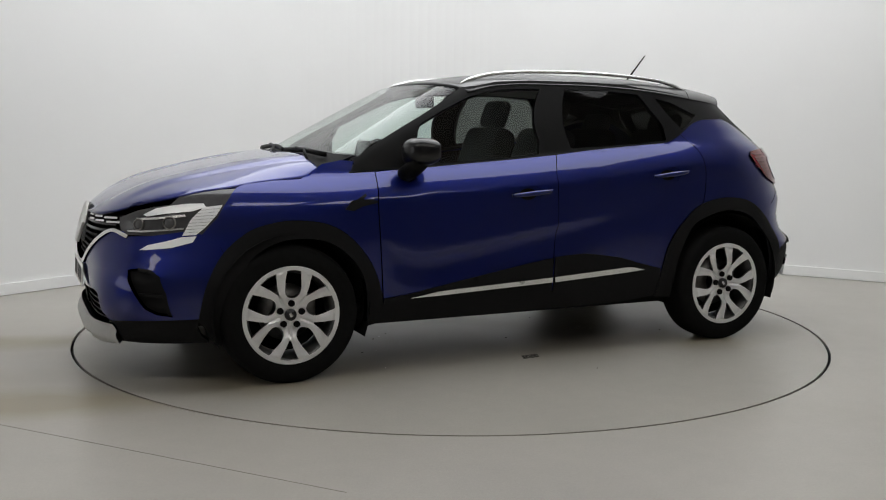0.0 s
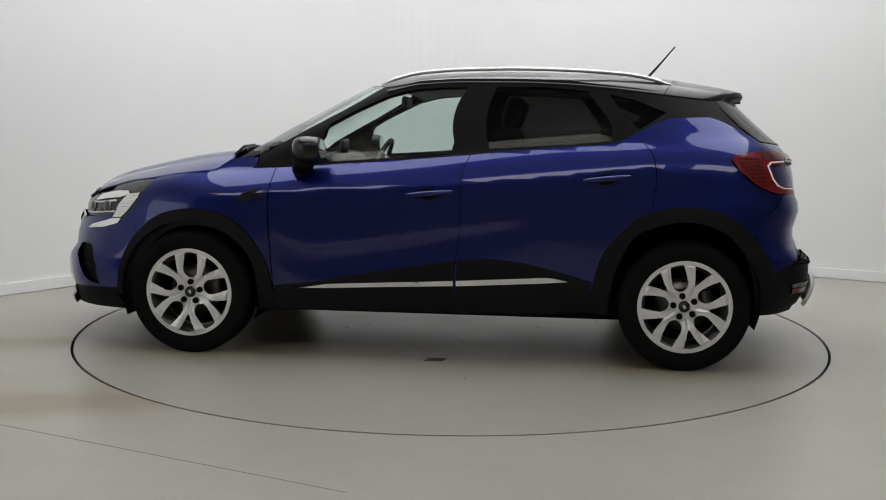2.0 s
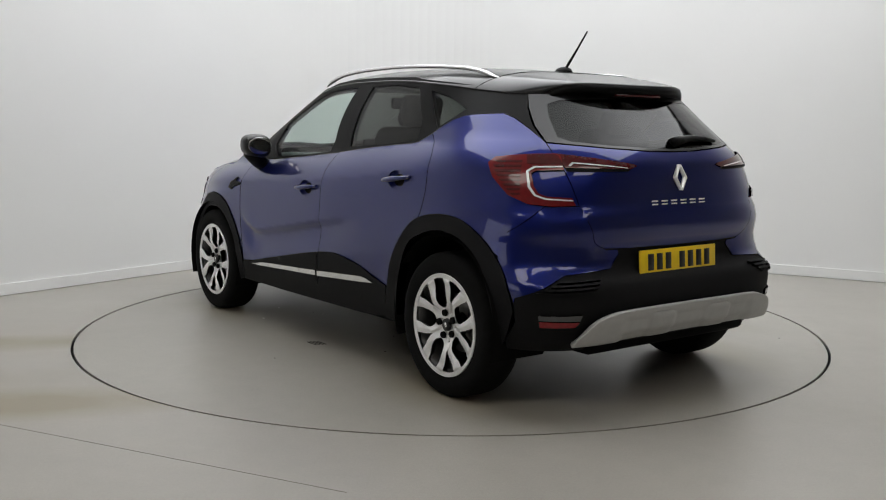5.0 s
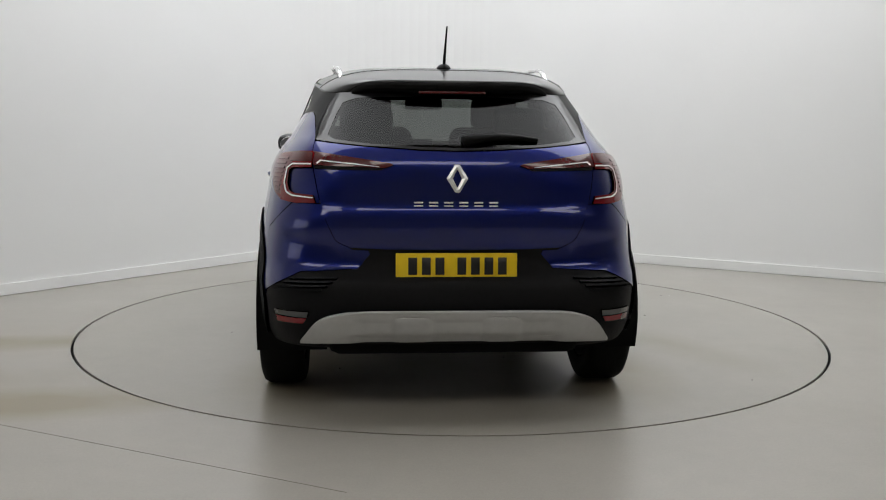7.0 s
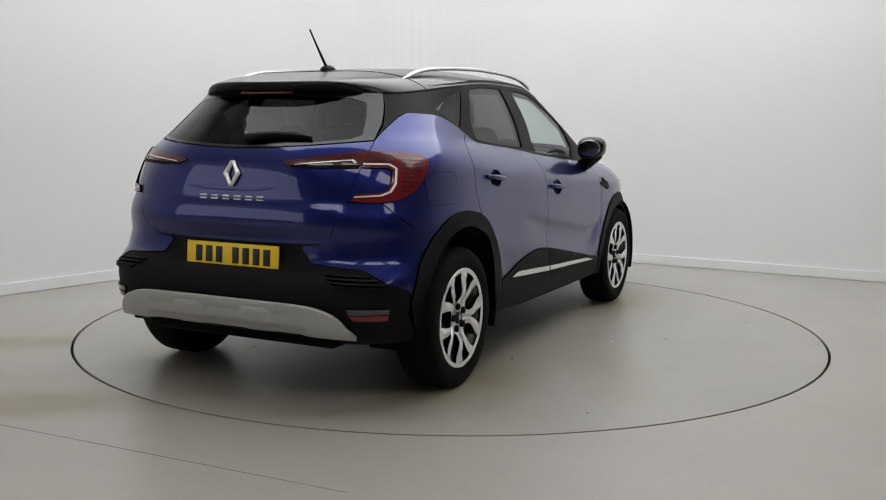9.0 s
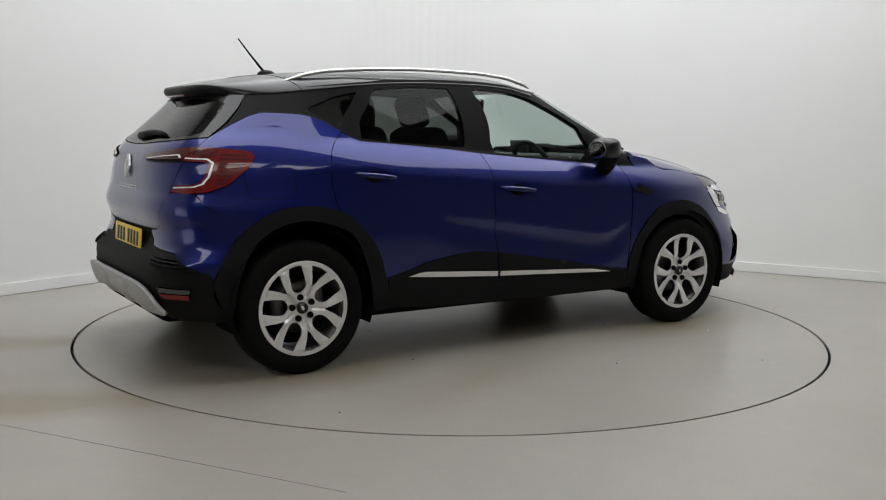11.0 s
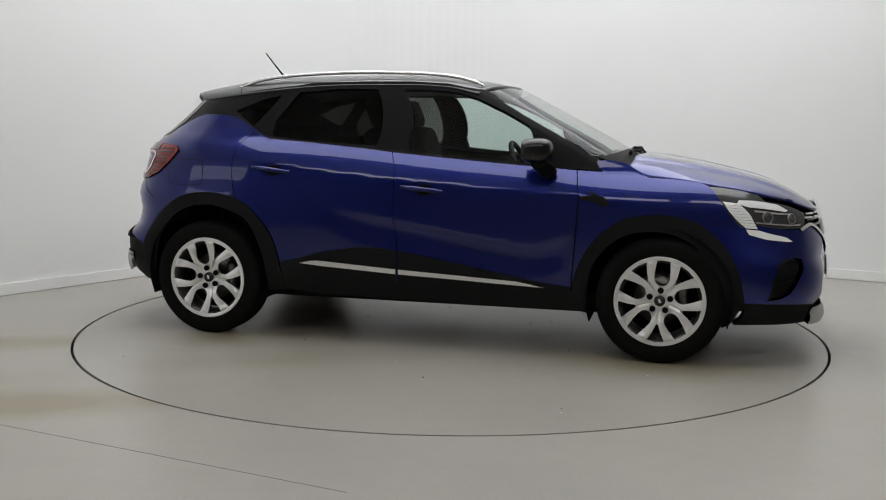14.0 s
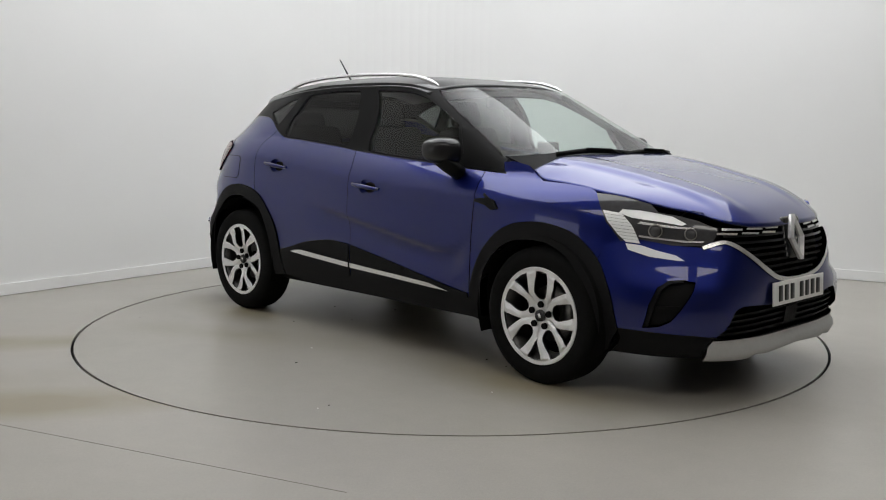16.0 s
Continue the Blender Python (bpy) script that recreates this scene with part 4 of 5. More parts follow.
# bonnet
edge_keys = [(0.0, 1.972, 0.862), (0.18, 1.80, 0.902), (0.30, 1.70, 0.926), (0.45, 1.548, 0.949), (0.55, 1.45, 0.966), (0.75, 1.250, 0.986), (1.0, 1.118, 0.994)]
edge_x, edge_z = smooth_keys([(t, x) for t, x, z in edge_keys]), smooth_keys([(t, z) for t, x, z in edge_keys])
mid_z = smooth_keys([(1.10, 1.098), (1.37, 1.068), (1.54, 1.041), (1.70, 1.006), (1.85, 0.968), (1.95, 0.932), (2.05, 0.885), (2.12, 0.838), (2.17, 0.797)])
trim_v = smooth_keys([(0.0, 1.0), (0.76, 1.0), (0.84, 0.985), (0.92, 0.955), (1.0, 0.925)])
NOSE_Z = (0.797, 0.862)
nose_y = skin(*X(1.972, 0.862)).y
nose_line = []
for k in range(21):
    a = k / 20
    z = NOSE_Z[0] + (NOSE_Z[1] - NOSE_Z[0]) * a ** 5
    nose_line.append((a, skin(*F(nose_y * a, z)).x if k < 20 else 1.972))
nose_bow = smooth_keys([(a, (nose_line[0][1] - x) / (nose_line[0][1] - 1.972)) for a, x in nose_line])


def bonnet_point(t, v):
    v = v * trim_v(t)
    xe, ze = edge_x(t), edge_z(t)
    ye = skin(*X(xe, ze)).y
    xc = nose_line[0][1] + 0.004 + (1.165 - nose_line[0][1]) * t
    a = abs(v)
    k = step01(0.0, 0.45, t)
    x = xc + (xe - xc) * (nose_bow(a) * (1 - k) + a ** 2.6 * k)
    y = ye * v
    zc = mid_z(xc)
    p = 5.0 - 1.2 * step01(0.0, 0.35, t) + 2.0 * step01(0.5, 0.9, t)
    z = zc + (ze - zc) * a ** p
    ya = abs(y)
    r1, r2 = 0.24 + 0.12 * t, 0.42 + 0.13 * t
    live = step01(0.02, 0.25, t)
    z += live * (0.012 * step01(r2 + 0.035, r2 - 0.035, ya) - 0.010 * step01(r1 + 0.05, r1 - 0.02, ya) * (1 - step01(0.75, 1.0, t)))
    return Vector((x, y, z))


def grid_part(name, fn, ts, vs, material, parent, label="", thick=0.012, flip=False):
    V, nor, Fc = [], [], []
    for t in ts:
        for v in vs:
            V.append(fn(t, v))
    nv = len(vs)
    for i in range(len(ts) - 1):
        for j in range(nv - 1):
            a = i * nv + j
            f = (a, a + 1, a + nv + 1, a + nv)
            Fc.append(f[::-1] if flip else f)
    ob = part_mesh(name, V, Fc, material, parent, label)
    md = ob.modifiers.new("thickness", "SOLIDIFY")
    md.thickness, md.offset = thick, -1
    return ob


VS = list(np.linspace(-1, 1, 81))
grid_part("rear_skid_plate", skid_point, list(np.linspace(0, 1, 22)), list(np.linspace(-0.999, 0.999, 91)), SKID, car, "grey plastic skid plate", thick=0.022, flip=False)
grid_part("bonnet", bonnet_point, list(np.linspace(0, 1, 60)), VS, BLUE, car, "blue sculpted bonnet", flip=False)

# greenhouse: black frame with window openings
fglass = [(0.560, 1.052), (0.597, 1.195), (0.587, 1.245), (0.444, 1.323), (0.266, 1.404), (0.16, 1.432), (0.088, 1.443), (-0.05, 1.452), (-0.172, 1.454), (-0.109, 1.165), (-0.094, 1.100), (0.085, 1.082), (0.322, 1.066)]
rglass = [(-0.328, 1.455), (-0.566, 1.457), (-0.803, 1.436), (-0.83, 1.405), (-0.920, 1.285), (-0.935, 1.25), (-0.938, 1.178), (-0.755, 1.158), (-0.296, 1.130)]
qglass = [(-0.915, 1.420), (-1.047, 1.392), (-1.215, 1.326), (-1.150, 1.285), (-1.068, 1.236)]
screen_half = [F(0, 1.118, True), F(0.40, 1.115, True), F(0.700, 1.090, True), F(0.684, 1.130, True), F(0.630, 1.31, True), F(0.603, 1.378, True), F(0.565, 1.446, True), F(0.40, 1.468, True), F(0.0, 1.484, True)]
frame_l = XL([(0.987, 1.012), (0.854, 1.020)], True) + XS([(0.854, 1.020), *BELT[2:], (-1.100, 1.243), (-1.156, 1.273), (-1.23, 1.295), (-1.33, 1.302), (-1.438, 1.306)], 3, True)[1:] \
    + [X(-1.50, 1.288, True), X(-1.60, 1.238, True), R(0.608, 1.182, True), R(0.592, 1.25, True), R(0.555, 1.33, True), R(0.515, 1.39, True), X(-1.42, 1.40, True)] \
    + XL([(-1.259, 1.43), (-1.042, 1.455), (-0.735, 1.49), (-0.43, 1.50), (-0.126, 1.50), (0.087, 1.488), (0.20, 1.465)], True) + [F(0.568, 1.452, True), F(0.606, 1.378, True), F(0.633, 1.31, True), F(0.687, 1.130, True), F(0.704, 1.090, True), X(0.965, 1.082, True), X(0.952, 1.055, True), X(0.968, 1.030, True)]
both("window_frame", frame_l, PILLAR, car, holes=[XL(fglass, True), XL(rglass, True), XL(qglass, True)], green=True, depth=0.03, step=0.035, label="satin black pillars and window frames")
both("side_window", XL(fglass, True), GLASS, car, green=True, off=-0.006, depth=0.003)
both("side_window", XL(rglass, True), PRIVACY, car, green=True, off=-0.006, depth=0.003)
both("quarter_window", XL(qglass, True), PRIVACY, car, green=True, off=-0.004, depth=0.003)
both("window_post", XL([(0.612, 1.05), (0.585, 1.05), (0.570, 1.256), (0.590, 1.245)], True), PILLAR, car, green=True, off=0.001, depth=0.02)
panel("windscreen", sym(screen_half), SCREEN, car, green=True, off=-0.001, depth=0.004, step=0.04)
cowl = [F(0, 1.04, True), F(0.40, 1.04, True), F(0.67, 1.03, True), F(0.69, 1.10, True), F(0.40, 1.114, True), F(0, 1.117, True)]
panel("cowl", sym(cowl), PLASTIC, car, green=True, off=-0.002, depth=0.02)
rg_out = symr([R(0, 1.139, True), R(0.155, 1.142, True), R(0.389, 1.157, True), R(0.50, 1.167, True), R(0.602, 1.179, True), R(0.585, 1.25, True), R(0.55, 1.33, True), R(0.51, 1.40, True), R(0.40, 1.42, True), R(0, 1.43, True)])
rg_in = symr([R(0, 1.150, True), R(0.155, 1.153, True), R(0.389, 1.167, True), R(0.52, 1.182, True), R(0.550, 1.200, True), R(0.515, 1.29, True), R(0.485, 1.345, True), R(0.42, 1.365, True), R(0, 1.378, True)])
panel("rear_window_frame", rg_out, BLACK, car, holes=[rg_in], green=True, rear=True, off=0.002, depth=0.02, step=0.03)
panel("rear_window", rg_in, PRIVACY, car, green=True, rear=True, off=0.0005, depth=0.003, step=0.03)

# roof and spoiler
drip_z = smooth_keys([(-1.75, 1.392), (-1.50, 1.392), (-1.25, 1.412), (-1.042, 1.436), (-0.888, 1.453), (-0.735, 1.466), (-0.43, 1.478), (-0.126, 1.478), (0.087, 1.466), (0.268, 1.428), (0.40, 1.40)])
crown_z = smooth_keys([(-1.70, 1.436), (-1.58, 1.463), (-1.45, 1.487), (-1.2, 1.522), (-0.8, 1.548), (-0.35, 1.555), (0.0, 1.543), (0.2, 1.522), (0.37, 1.490)])


def roof_point(t, v):
    a = abs(v)
    xf = 0.385 - 0.115 * a ** 2.2
    xr = -1.680 + 0.145 * a ** 3.2
    x = xf + (xr - xf) * t
    zd = drip_z(x)
    xe = 0.270 - 1.805 * t
    ze = drip_z(xe)
    yd = abs(skin(*X(xe, ze, True), True).y if xe < 0.0 else half_width(xe, ze)) + 0.004
    zc = crown_z(x)
    p = 4.2 - 1.2 * step01(0.1, 0.35, x)
    z = zd + (zc - zd) * (1 - a ** p) ** (1 / 1.25)
    return Vector((x, yd * (v if a < 0.999 else math.copysign(1, v)), z))


VR = [math.copysign(1 - (1 - abs(v)) ** 1.5, v) for v in np.linspace(-1, 1, 61)]
grid_part("roof", roof_point, list(np.linspace(0, 1, 70)), VR, BLACK, car, "black gloss roof with rear spoiler", thick=0.022, flip=False)
V, Fc = tube([roof_point(0.815, v) + Vector((0, 0, 0.0003)) for v in np.linspace(-0.995, 0.995, 41)], 0.0022, 6)
part_mesh("roof_seam", V, Fc, DARK, car)
V, Fc = [], []
LIP = [(0.004, -0.003), (-0.005, -0.012), (-0.006, -0.028), (0.004, -0.043), (0.05, -0.056), (0.12, -0.050)]
vs = np.linspace(-0.97, 0.97, 49)
for v in vs:
    e = roof_point(1, v)
    V += [e + Vector((dx, 0, dz * (1 - 0.25 * abs(v) ** 4))) for dx, dz in LIP]
for i in range(len(vs) - 1):
    for j in range(len(LIP) - 1):
        a = i * len(LIP) + j
        Fc.append((a, a + len(LIP), a + len(LIP) + 1, a + 1))
part_mesh("spoiler_lip", V, Fc, PILLAR, car, "satin black spoiler edge")
bm = bmesh.new()
box_bm(bm, (-1.664, 0, 1.392), (0.03, 0.30, 0.012), 0.004)
part("brake_light", bm, DEEPRED, car, "dark red high brake light")
for s in (1, -1):
    # rails
    rail = [(0.290, 1.478), (0.250, 1.497), (0.208, 1.510), (0.117, 1.532), (0.0, 1.545), (-0.127, 1.553), (-0.434, 1.559), (-0.741, 1.551), (-0.95, 1.538), (-1.049, 1.528), (-1.15, 1.508), (-1.205, 1.490), (-1.262, 1.474)]
    pts = [(x, s * (0.555 - 0.05 * step01(-0.6, -1.25, x)), z - 0.004) for x, z in curve(rail, 4)]
    nn = len(pts)
    V, Fc = tube(pts, [0.013 * min(1, 0.35 + 6 * min(i, nn - 1 - i) / nn) for i in range(nn)], 10, 0.8)
    part_mesh("roof_rail", V, Fc, CHROME, car, "satin chrome roof rail")
    # door mirrors
    e = new("door_mirror")
    e.parent = car
    tagged(e, "gloss black door mirror")
    bm = bmesh.new()
    bmesh.ops.create_uvsphere(bm, u_segments=28, v_segments=18, radius=1)
    for v in bm.verts:
        c = v.co
        x, y, z = (math.copysign(abs(k) ** 0.72, k) for k in c)
        v.co = (0.648 + x * (0.088 - 0.010 * y) - 0.030 * max(y, 0.0) ** 2, s * (0.868 + y * 0.092), 1.116 + z * (0.070 - 0.008 * y) + 0.006 * y)
    for v in bm.verts:
        v.co.x = max(v.co.x, 0.575)
    part("mirror_cap", bm, BLACK, e)
    bm = bmesh.new()
    bmesh.ops.create_uvsphere(bm, u_segments=24, v_segments=12, radius=1, matrix=Matrix.Translation((0.5755, s * 0.866, 1.116)) @ Matrix.Diagonal((0.004, 0.078, 0.052, 1)))
    part("mirror_glass", bm, MIRROR, e, "silvered mirror glass")
    V, Fc = tube([(0.70, s * 0.79, 1.00), (0.69, s * 0.82, 1.02), (0.67, s * 0.86, 1.05), (0.66, s * 0.89, 1.075)], [0.055, 0.056, 0.056, 0.056], 12, 0.75)
    part_mesh("mirror_foot", V, Fc, PILLAR, e)

# aerial
e = new("aerial")
e.parent = car
tagged(e, "short black roof aerial")
V, Fc = tube([(-1.165, -0.005, 1.535), (-1.20, -0.005, 1.575), (-1.26, -0.005, 1.645), (-1.318, -0.005, 1.716)], [0.008, 0.007, 0.005, 0.004], 8)
part_mesh("mast", V, Fc, PILLAR, e)
bm = bmesh.new()
bmesh.ops.create_uvsphere(bm, u_segments=20, v_segments=10, radius=1, matrix=Matrix.Translation((-1.155, -0.005, 1.523)) @ Matrix.Diagonal((0.055, 0.036, 0.028, 1)))
part("foot", bm, PILLAR, e)

# wipers
for y0, y1, lift in ((0.62, 0.05, 0.012), (0.10, -0.50, 0.020)):
    pts = [skin(F(y0 + (y1 - y0) * k / 10, 1.085 + 0.028 * math.sin(math.pi * k / 10), True)[0], 1.085 + 0.028 * math.sin(math.pi * k / 10) * 0.6, True) + Vector((0.022, 0, lift)) for k in range(11)]
    V, Fc = tube(pts, 0.009, 6, 1.6)
    w = part_mesh("wiper", V, Fc, PILLAR, car, "black windscreen wiper")
    V, Fc = tube([pts[1] + Vector((0.06, 0, -0.03)), pts[3] + Vector((0.03, 0, 0.008)), pts[6] + Vector((0.01, 0, 0.012))], 0.008, 6)
    part_mesh("wiper_arm", V, Fc, PILLAR, w)
pts = [rear_skin(*R(y, 1.178 + 0.02 * k, True), True) + Vector((-0.018, 0, 0.0)) for k, y in ((0, -0.03), (0.6, -0.10), (1, -0.18), (0.9, -0.28), (0.4, -0.36))]
V, Fc = tube(pts, [0.030, 0.026, 0.020, 0.016, 0.010], 8, 0.8)
part_mesh("rear_wiper", V, Fc, PILLAR, car, "black rear wiper in its cover")

# underbody and wheel wells
bm = bmesh.new()
box_bm(bm, (0.0, 0, 0.285), (2.3, 1.56, 0.10), 0.04)
box_bm(bm, (1.80, 0, 0.36), (0.50, 1.10, 0.24), 0.05)
box_bm(bm, (-1.74, 0, 0.36), (0.40, 1.10, 0.20), 0.05)
box_bm(bm, (1.32, 0, 0.42), (0.80, 1.16, 0.30), 0.05)
box_bm(bm, (-1.32, 0, 0.42), (0.80, 1.16, 0.22), 0.05)
part("underbody", bm, DARK, car, "dark underbody")
for xw, zt in ((1.31, 0.345), (-1.31, 0.37)):
    for s in (1, -1):
        V, Fc = [], []
        n = 20
        for i in range(n + 1):
            a = math.pi * (-0.12 + 1.24 * i / n)
            x, z = xw + 0.385 * math.cos(a), zt + 0.385 * math.sin(a)
            V += [(x, s * 0.875, z), (x, s * 0.56, z)]
        for i in range(n):
            Fc.append((2 * i, 2 * i + 1, 2 * i + 3, 2 * i + 2))
        ci = len(V)
        Fc.append(tuple(range(1, 2 * n + 2, 2)))
        ob = part_mesh("wheel_well", V, Fc, DARK, car)
for s in (1, -1):
    sgn = (lambda poly: poly) if s > 0 else mirror
    # liners close the gaps between panels
    liner = XL([(0.95, 1.02), (0.30, 1.05), (-0.40, 1.10), (-1.0, 1.17), (-1.40, 1.22), (-1.65, 1.10), (-1.70, 0.80), (-1.62, 0.72)]) + XS([(-1.584, 0.766), (-1.447, 0.839), (-1.268, 0.855), (-1.093, 0.813), (-0.978, 0.717), (-0.893, 0.587), (-0.84, 0.40)], 4) + XL([(-0.84, 0.30), (0.86, 0.30), (0.862, 0.426)]) + XS(FA_OUT[3:-2][::-1], 4) + XL([(1.66, 0.72), (1.70, 0.85), (1.50, 0.93), (1.20, 0.97), (1.05, 1.06)])
    panel("inner_panel", sgn(liner), DARK, car, off=-0.022, depth=0.004, step=0.07)
panel("inner_panel", symr([R(0, 1.13), R(0.60, 1.14), R(0.70, 1.05), R(0.72, 0.80), R(0.70, 0.45), R(0.60, 0.33), R(0, 0.33)]), DARK, car, off=-0.035, depth=0.004, step=0.08, rear=True)
panel("inner_panel", sym([F(0, 0.84), F(0.55, 0.84), F(0.72, 0.82), F(0.78, 0.60), F(0.78, 0.30), F(0.60, 0.21), F(0, 0.21)]), DARK, car, off=-0.06, depth=0.004, step=0.08)


# ---- wheels ----
def rim_depth(r):
    return -0.012 * (1 - min(r / 0.10, 1.0)) + 0.004 * math.sin(min(max((r - 0.1) / 0.13, 0), 1) * math.pi) 


def wheel(x, y, s, turn):
    e = new("wheel")
    e.parent = car
    e.matrix_local = pose(x, y, 0.335, 0, 0, 0 if s > 0 else 180)
    tagged(e, "black tyre on silver alloy wheel")
    key = "wheel"
    prof = [(0.232, -0.195), (0.255, -0.200), (0.300, -0.206), (0.325, -0.196), (0.337, -0.175), (0.3395, -0.15), (0.3395, -0.055), (0.337, -0.030), (0.325, -0.010), (0.300, 0.000), (0.270, -0.002), (0.245, -0.007), (0.238, -0.010), (0.232, -0.014)]
    V, Fc = lathe(prof, 72)
    part_mesh("tyre", V, [f[::-1] for f in Fc], TYRE, e, "black rubber tyre")
    # tread grooves: thin rings are cut as dark bands in relief
    V, Fc = lathe([(0.2335, -0.0065), (0.2375, -0.004), (0.2405, -0.007), (0.239, -0.016), (0.230, -0.018), (0.2335, -0.0065)], 72)
    part_mesh("rim_lip", V, [f[::-1] for f in Fc], ALLOY, e, "bright rim edge")
    V, Fc = lathe([(0.222, -0.19), (0.205, -0.15), (0.200, -0.06), (0.212, -0.03), (0.222, -0.020), (0.236, -0.014)], 64)
    part_mesh("rim_barrel", V, [f[::-1] for f in Fc], BARREL, e, "dark rim barrel")
    windows = []
    for k in range(5):
        lug = radians(turn + 72 * k)
        w = []
        for r, a in ((0.219, -8.9), (0.220, 0.0), (0.219, 8.9), (0.165, 13.8), (0.130, 18.0), (0.108, 19.0), (0.092, 15), (0.082, 7), (0.080, 0), (0.082, -7), (0.092, -15), (0.108, -19.0), (0.130, -18.0), (0.165, -13.8)):
            w.append((r * math.cos(lug + radians(a)), r * math.sin(lug + radians(a))))
        windows.append(w)
        ax = lug + radians(36)
        windows.append([(r * math.cos(ax + radians(a)), r * math.sin(ax + radians(a))) for r, a in ((0.114, 0), (0.132, 3.4), (0.165, 7.0), (0.219, 12.2), (0.220, 0), (0.219, -12.2), (0.165, -7.0), (0.132, -3.4))])
    disc = [(0.234 * math.cos(2 * math.pi * k / 72), 0.234 * math.sin(2 * math.pi * k / 72)) for k in range(72)]
    V2, T = fill(disc, windows, 0.007)

    def depth(px, pz):
        r, a = math.hypot(px, pz), math.degrees(math.atan2(pz, px)) - turn
        d = ((a + 36) % 72) - 36            # angle from the lug's axis
        m = abs(abs(d) - 36)                # angle from the spoke's axis
        across = (m * math.pi / 180) * r     # metres from the pair's middle line
        ridge = max(0.010, 0.024 + 0.50 * (r - 0.125))
        spoke = (0.012 - 0.34 * max(0.0, across - ridge) - 0.16 * max(0.0, ridge - across)) * step01(0.07, 0.15, r) * (1 - step01(0.205, 0.222, r))
        groove = -0.012 * max(0.0, 1 - across / 0.010) * step01(0.04, 0.07, r) * (1 - step01(0.10, 0.13, r))
        return -0.018 + 0.012 * step01(0.18, 0.234, r) - 0.016 * (1 - step01(0.03, 0.13, r)) + spoke + groove
    pt = lambda a, b: Vector((a, depth(a, b), b))

    def nrm(a, b):
        h = 0.002
        return Vector((-(depth(a + h, b) - depth(a - h, b)) / (2 * h), 1, -(depth(a, b + h) - depth(a, b - h)) / (2 * h))).normalized()
    to_mesh("spokes", V2, T, pt, nrm, 0.0, 0.026, ALLOY, e, "silver five-arm alloy face")
    for k in range(5):
        lug = radians(turn + 72 * k)
        bm = bmesh.new()
        bmesh.ops.create_cone(bm, cap_ends=True, segments=12, radius1=0.0165, radius2=0.0155, depth=0.012, matrix=Matrix.Translation((0.056 * math.cos(lug), -0.0235, 0.056 * math.sin(lug))) @ Matrix.Rotation(radians(-90), 4, "X"))
        part("wheel_nut", bm, DARK, e, smooth=False)
    bm = bmesh.new()
    bmesh.ops.create_cone(bm, cap_ends=True, segments=24, radius1=0.030, radius2=0.028, depth=0.012, matrix=Matrix.Translation((0, -0.026, 0)) @ Matrix.Rotation(radians(-90), 4, "X"))
    part("centre_cap", bm, BLACK, e, "black centre cap")
    bm = bmesh.new()
    box_bm(bm, (0, -0.0195, 0), (0.014, 0.003, 0.022), 0.003, Euler((0, radians(25), 0)).to_matrix())
    part("cap_emblem", bm, CHROME, e)
    V, Fc = lathe([(0.05, -0.115), (0.140, -0.115), (0.140, -0.13), (0.05, -0.13)], 48)
    part_mesh("brake_disc", V, [f[::-1] for f in Fc], DISC, e, "steel brake disc")
    V, Fc = lathe([(0.0, -0.145), (0.20, -0.145), (0.20, -0.150), (0.0, -0.150)], 32)
    part_mesh("hub_plate", V, [f[::-1] for f in Fc], DARK, e)
    bm = bmesh.new()
    box_bm(bm, (-0.115, -0.11, 0.02), (0.06, 0.05, 0.13), 0.015)
    part("brake_caliper", bm, DISC, e)


for x in (1.3195, -1.3195):
    for s in (1, -1):
        wheel(x, s * 0.872, s, 94 if x > 0 else 78)


# ---- cabin ----
def seat(x, y, rear=False):
    e = new("seat")
    e.parent = car
    tagged(e, "dark fabric car seat")
    w = 0.50 if not rear else 0.46
    bm = bmesh.new()
    box_bm(bm, (x + 0.02, y, 0.62), (0.52, w, 0.18), 0.06, segments=3)
    part("cushion", bm, FABRIC, e)
    rot = Euler((0, radians(-20), 0)).to_matrix()
    bm = bmesh.new()
    box_bm(bm, (x - 0.30, y, 0.94), (0.15, w, 0.62), 0.06, rot, 3)
    part("backrest", bm, FABRIC, e)
    bm = bmesh.new()
    box_bm(bm, (x - 0.425, y, 1.325 if not rear else 1.27), (0.09, 0.26, 0.18 if not rear else 0.14), 0.04, rot, 3)
    part("headrest", bm, FABRIC, e)
    for k in (-1, 1):
        V, Fc = tube([(x - 0.38, y + 0.06 * k, 1.15), (x - 0.425, y + 0.06 * k, 1.27)], 0.007, 6)
        part_mesh("headrest_post", V, Fc, DISC, e)


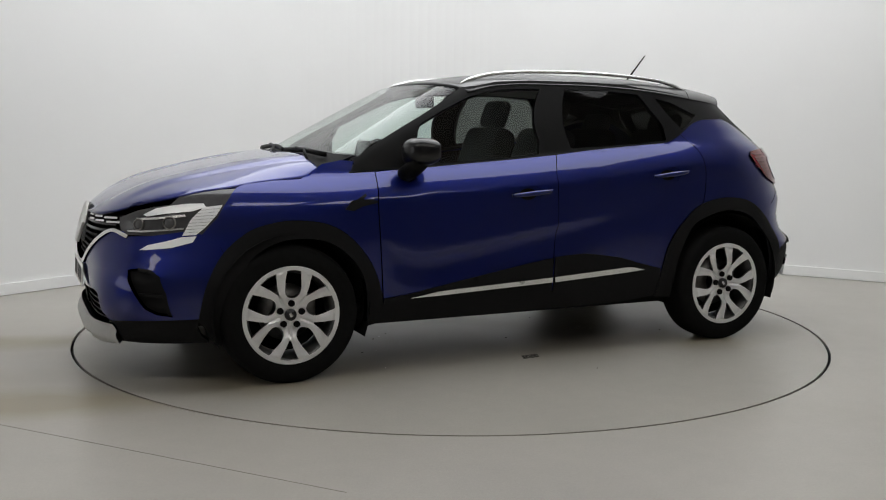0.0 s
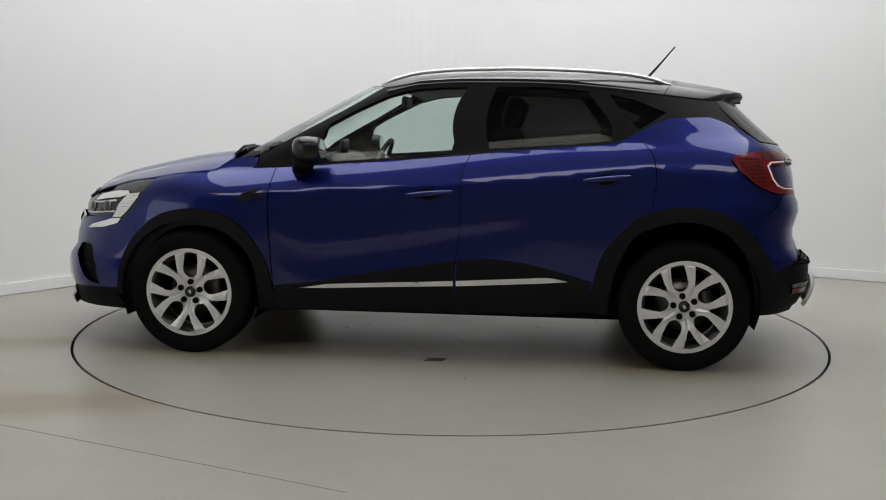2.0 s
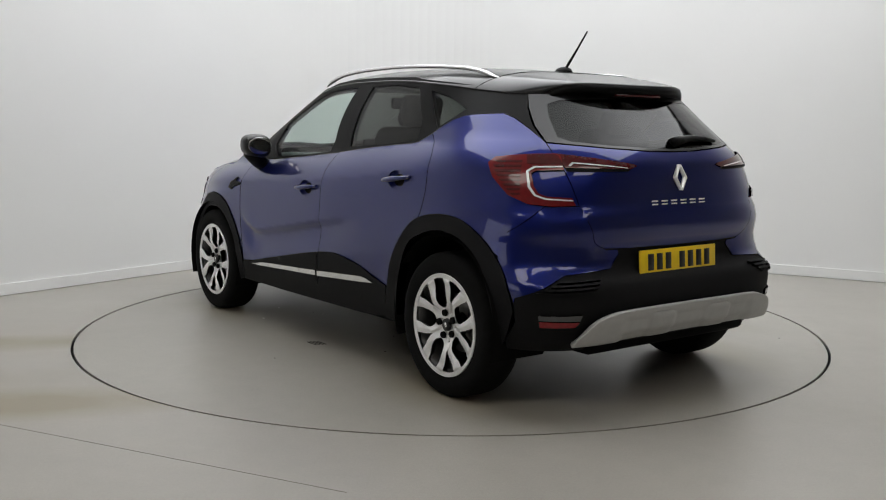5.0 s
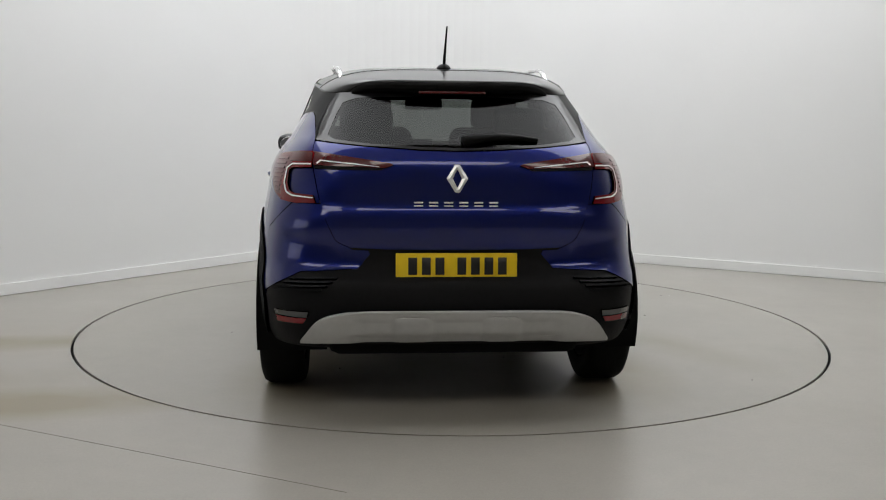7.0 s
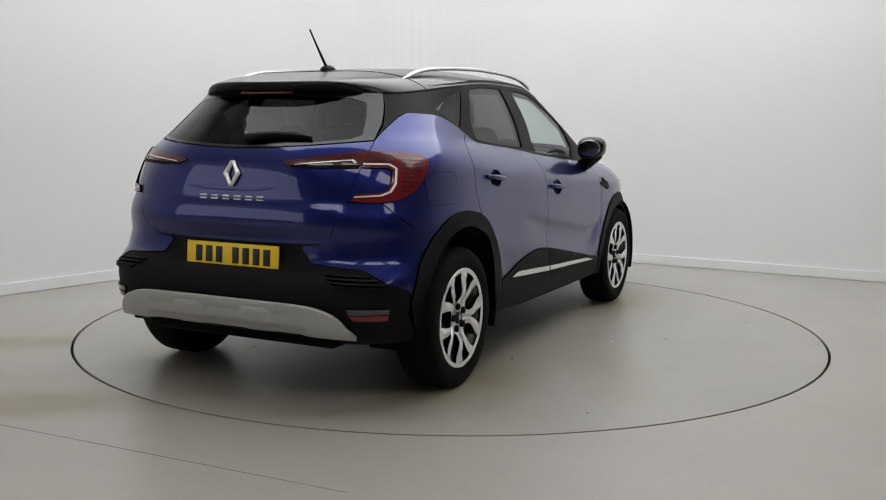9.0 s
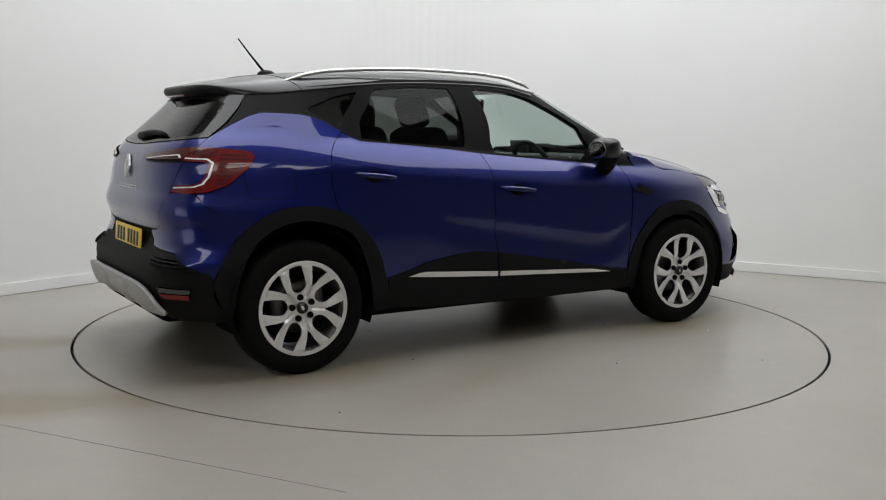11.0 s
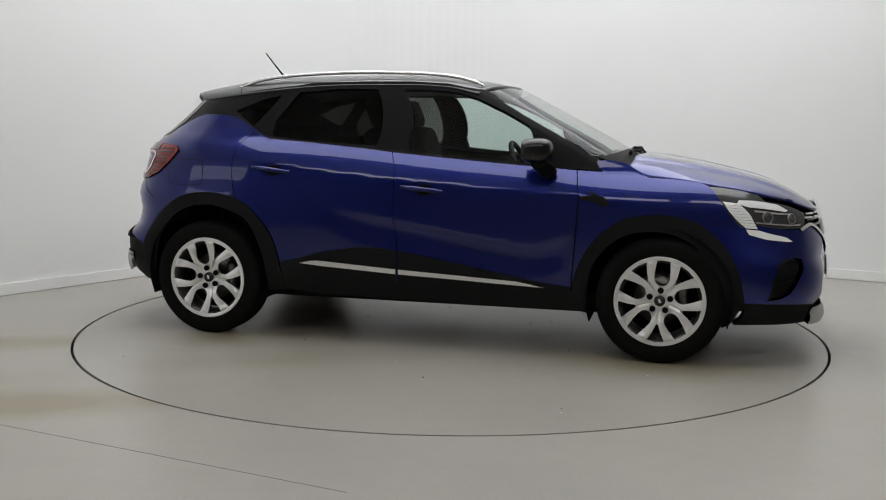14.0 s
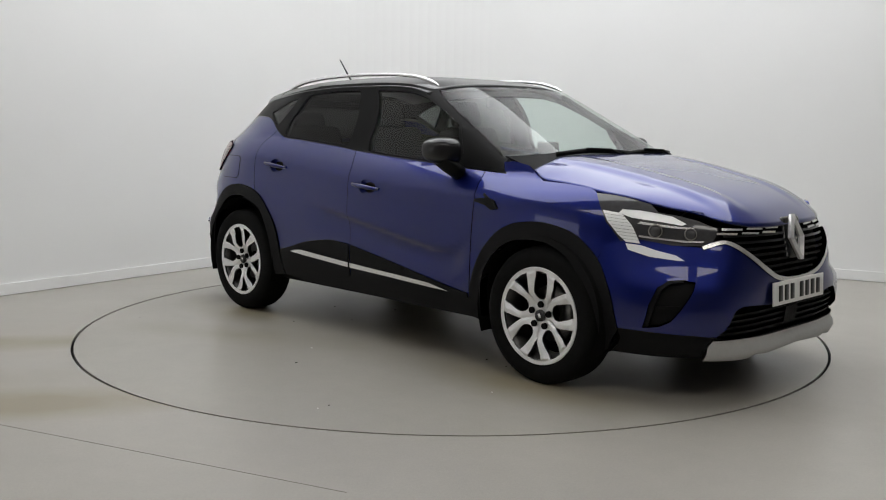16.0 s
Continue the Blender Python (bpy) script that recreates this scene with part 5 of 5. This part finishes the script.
for y in (0.36, -0.36):
    seat(0.02, y)
    seat(-0.78, y * 1.05, True)
bm = bmesh.new()
box_bm(bm, (0.02, 0, 0.44), (2.6, 1.40, 0.10), 0.02)
box_bm(bm, (-1.45, 0, 0.78), (0.55, 1.15, 0.62), 0.05)
part("cabin_floor", bm, DARK, car)
bm = bmesh.new()
box_bm(bm, (0.90, 0, 0.98), (0.42, 1.36, 0.16), 0.06, Euler((0, radians(4), 0)).to_matrix(), 3)
box_bm(bm, (0.72, -0.36, 1.04), (0.16, 0.36, 0.08), 0.035, segments=3)
box_bm(bm, (0.62, 0.0, 0.85), (0.20, 0.30, 0.45), 0.05, segments=3)
part("dashboard", bm, DASH, car, "dark moulded dashboard")
bm = bmesh.new()
box_bm(bm, (0.66, 0.0, 1.06), (0.025, 0.18, 0.20), 0.01, Euler((0, radians(-12), 0)).to_matrix())
part("centre_screen", bm, BLACK, car)
pts = [Vector((0.50, -0.36, 0.98)) + Vector((-0.08 * math.sin(a), 0.185 * math.cos(a), 0.17 * math.sin(a))) for a in np.linspace(0, 2 * math.pi, 33)]
V, Fc = tube(pts, 0.016, 8)
sw = part_mesh("steering_wheel", V, Fc, PILLAR, car, "black steering wheel")
bm = bmesh.new()
box_bm(bm, (0.51, -0.36, 0.98), (0.05, 0.34, 0.05), 0.02)
box_bm(bm, (0.53, -0.36, 0.95), (0.06, 0.13, 0.13), 0.03)
part("steering_hub", bm, PILLAR, sw)
bm = bmesh.new()
box_bm(bm, (0.26, 0, 1.385), (0.03, 0.24, 0.07), 0.02)
part("interior_mirror", bm, PILLAR, car, "black interior mirror")


def lining_point(t, v):
    p = roof_point(0.03 + 0.75 * t, v * 0.93)
    return p - Vector((0, 0, 0.045))


grid_part("headliner", lining_point, list(np.linspace(0, 1, 12)), list(np.linspace(-1, 1, 13)), HEADLINER, car, "pale grey headliner", thick=0.006, flip=False)


# ---- what moves: the turntable and the car on it ----
def motions():
    rows_table, rows_car = [], []
    for k in range(33):
        t = k * 0.5
        turn = TURN_START - TURN_RATE * t
        rows_table.append((t, pose(0, 0, 0, 0, 0, turn)))
        rows_car.append((t, pose(0, 0, 0, 0, 0, turn) @ pose(SHIFT[0], SHIFT[1], 0)))
    walk(turntable, rows_table)
    walk(car, rows_car)


motions()
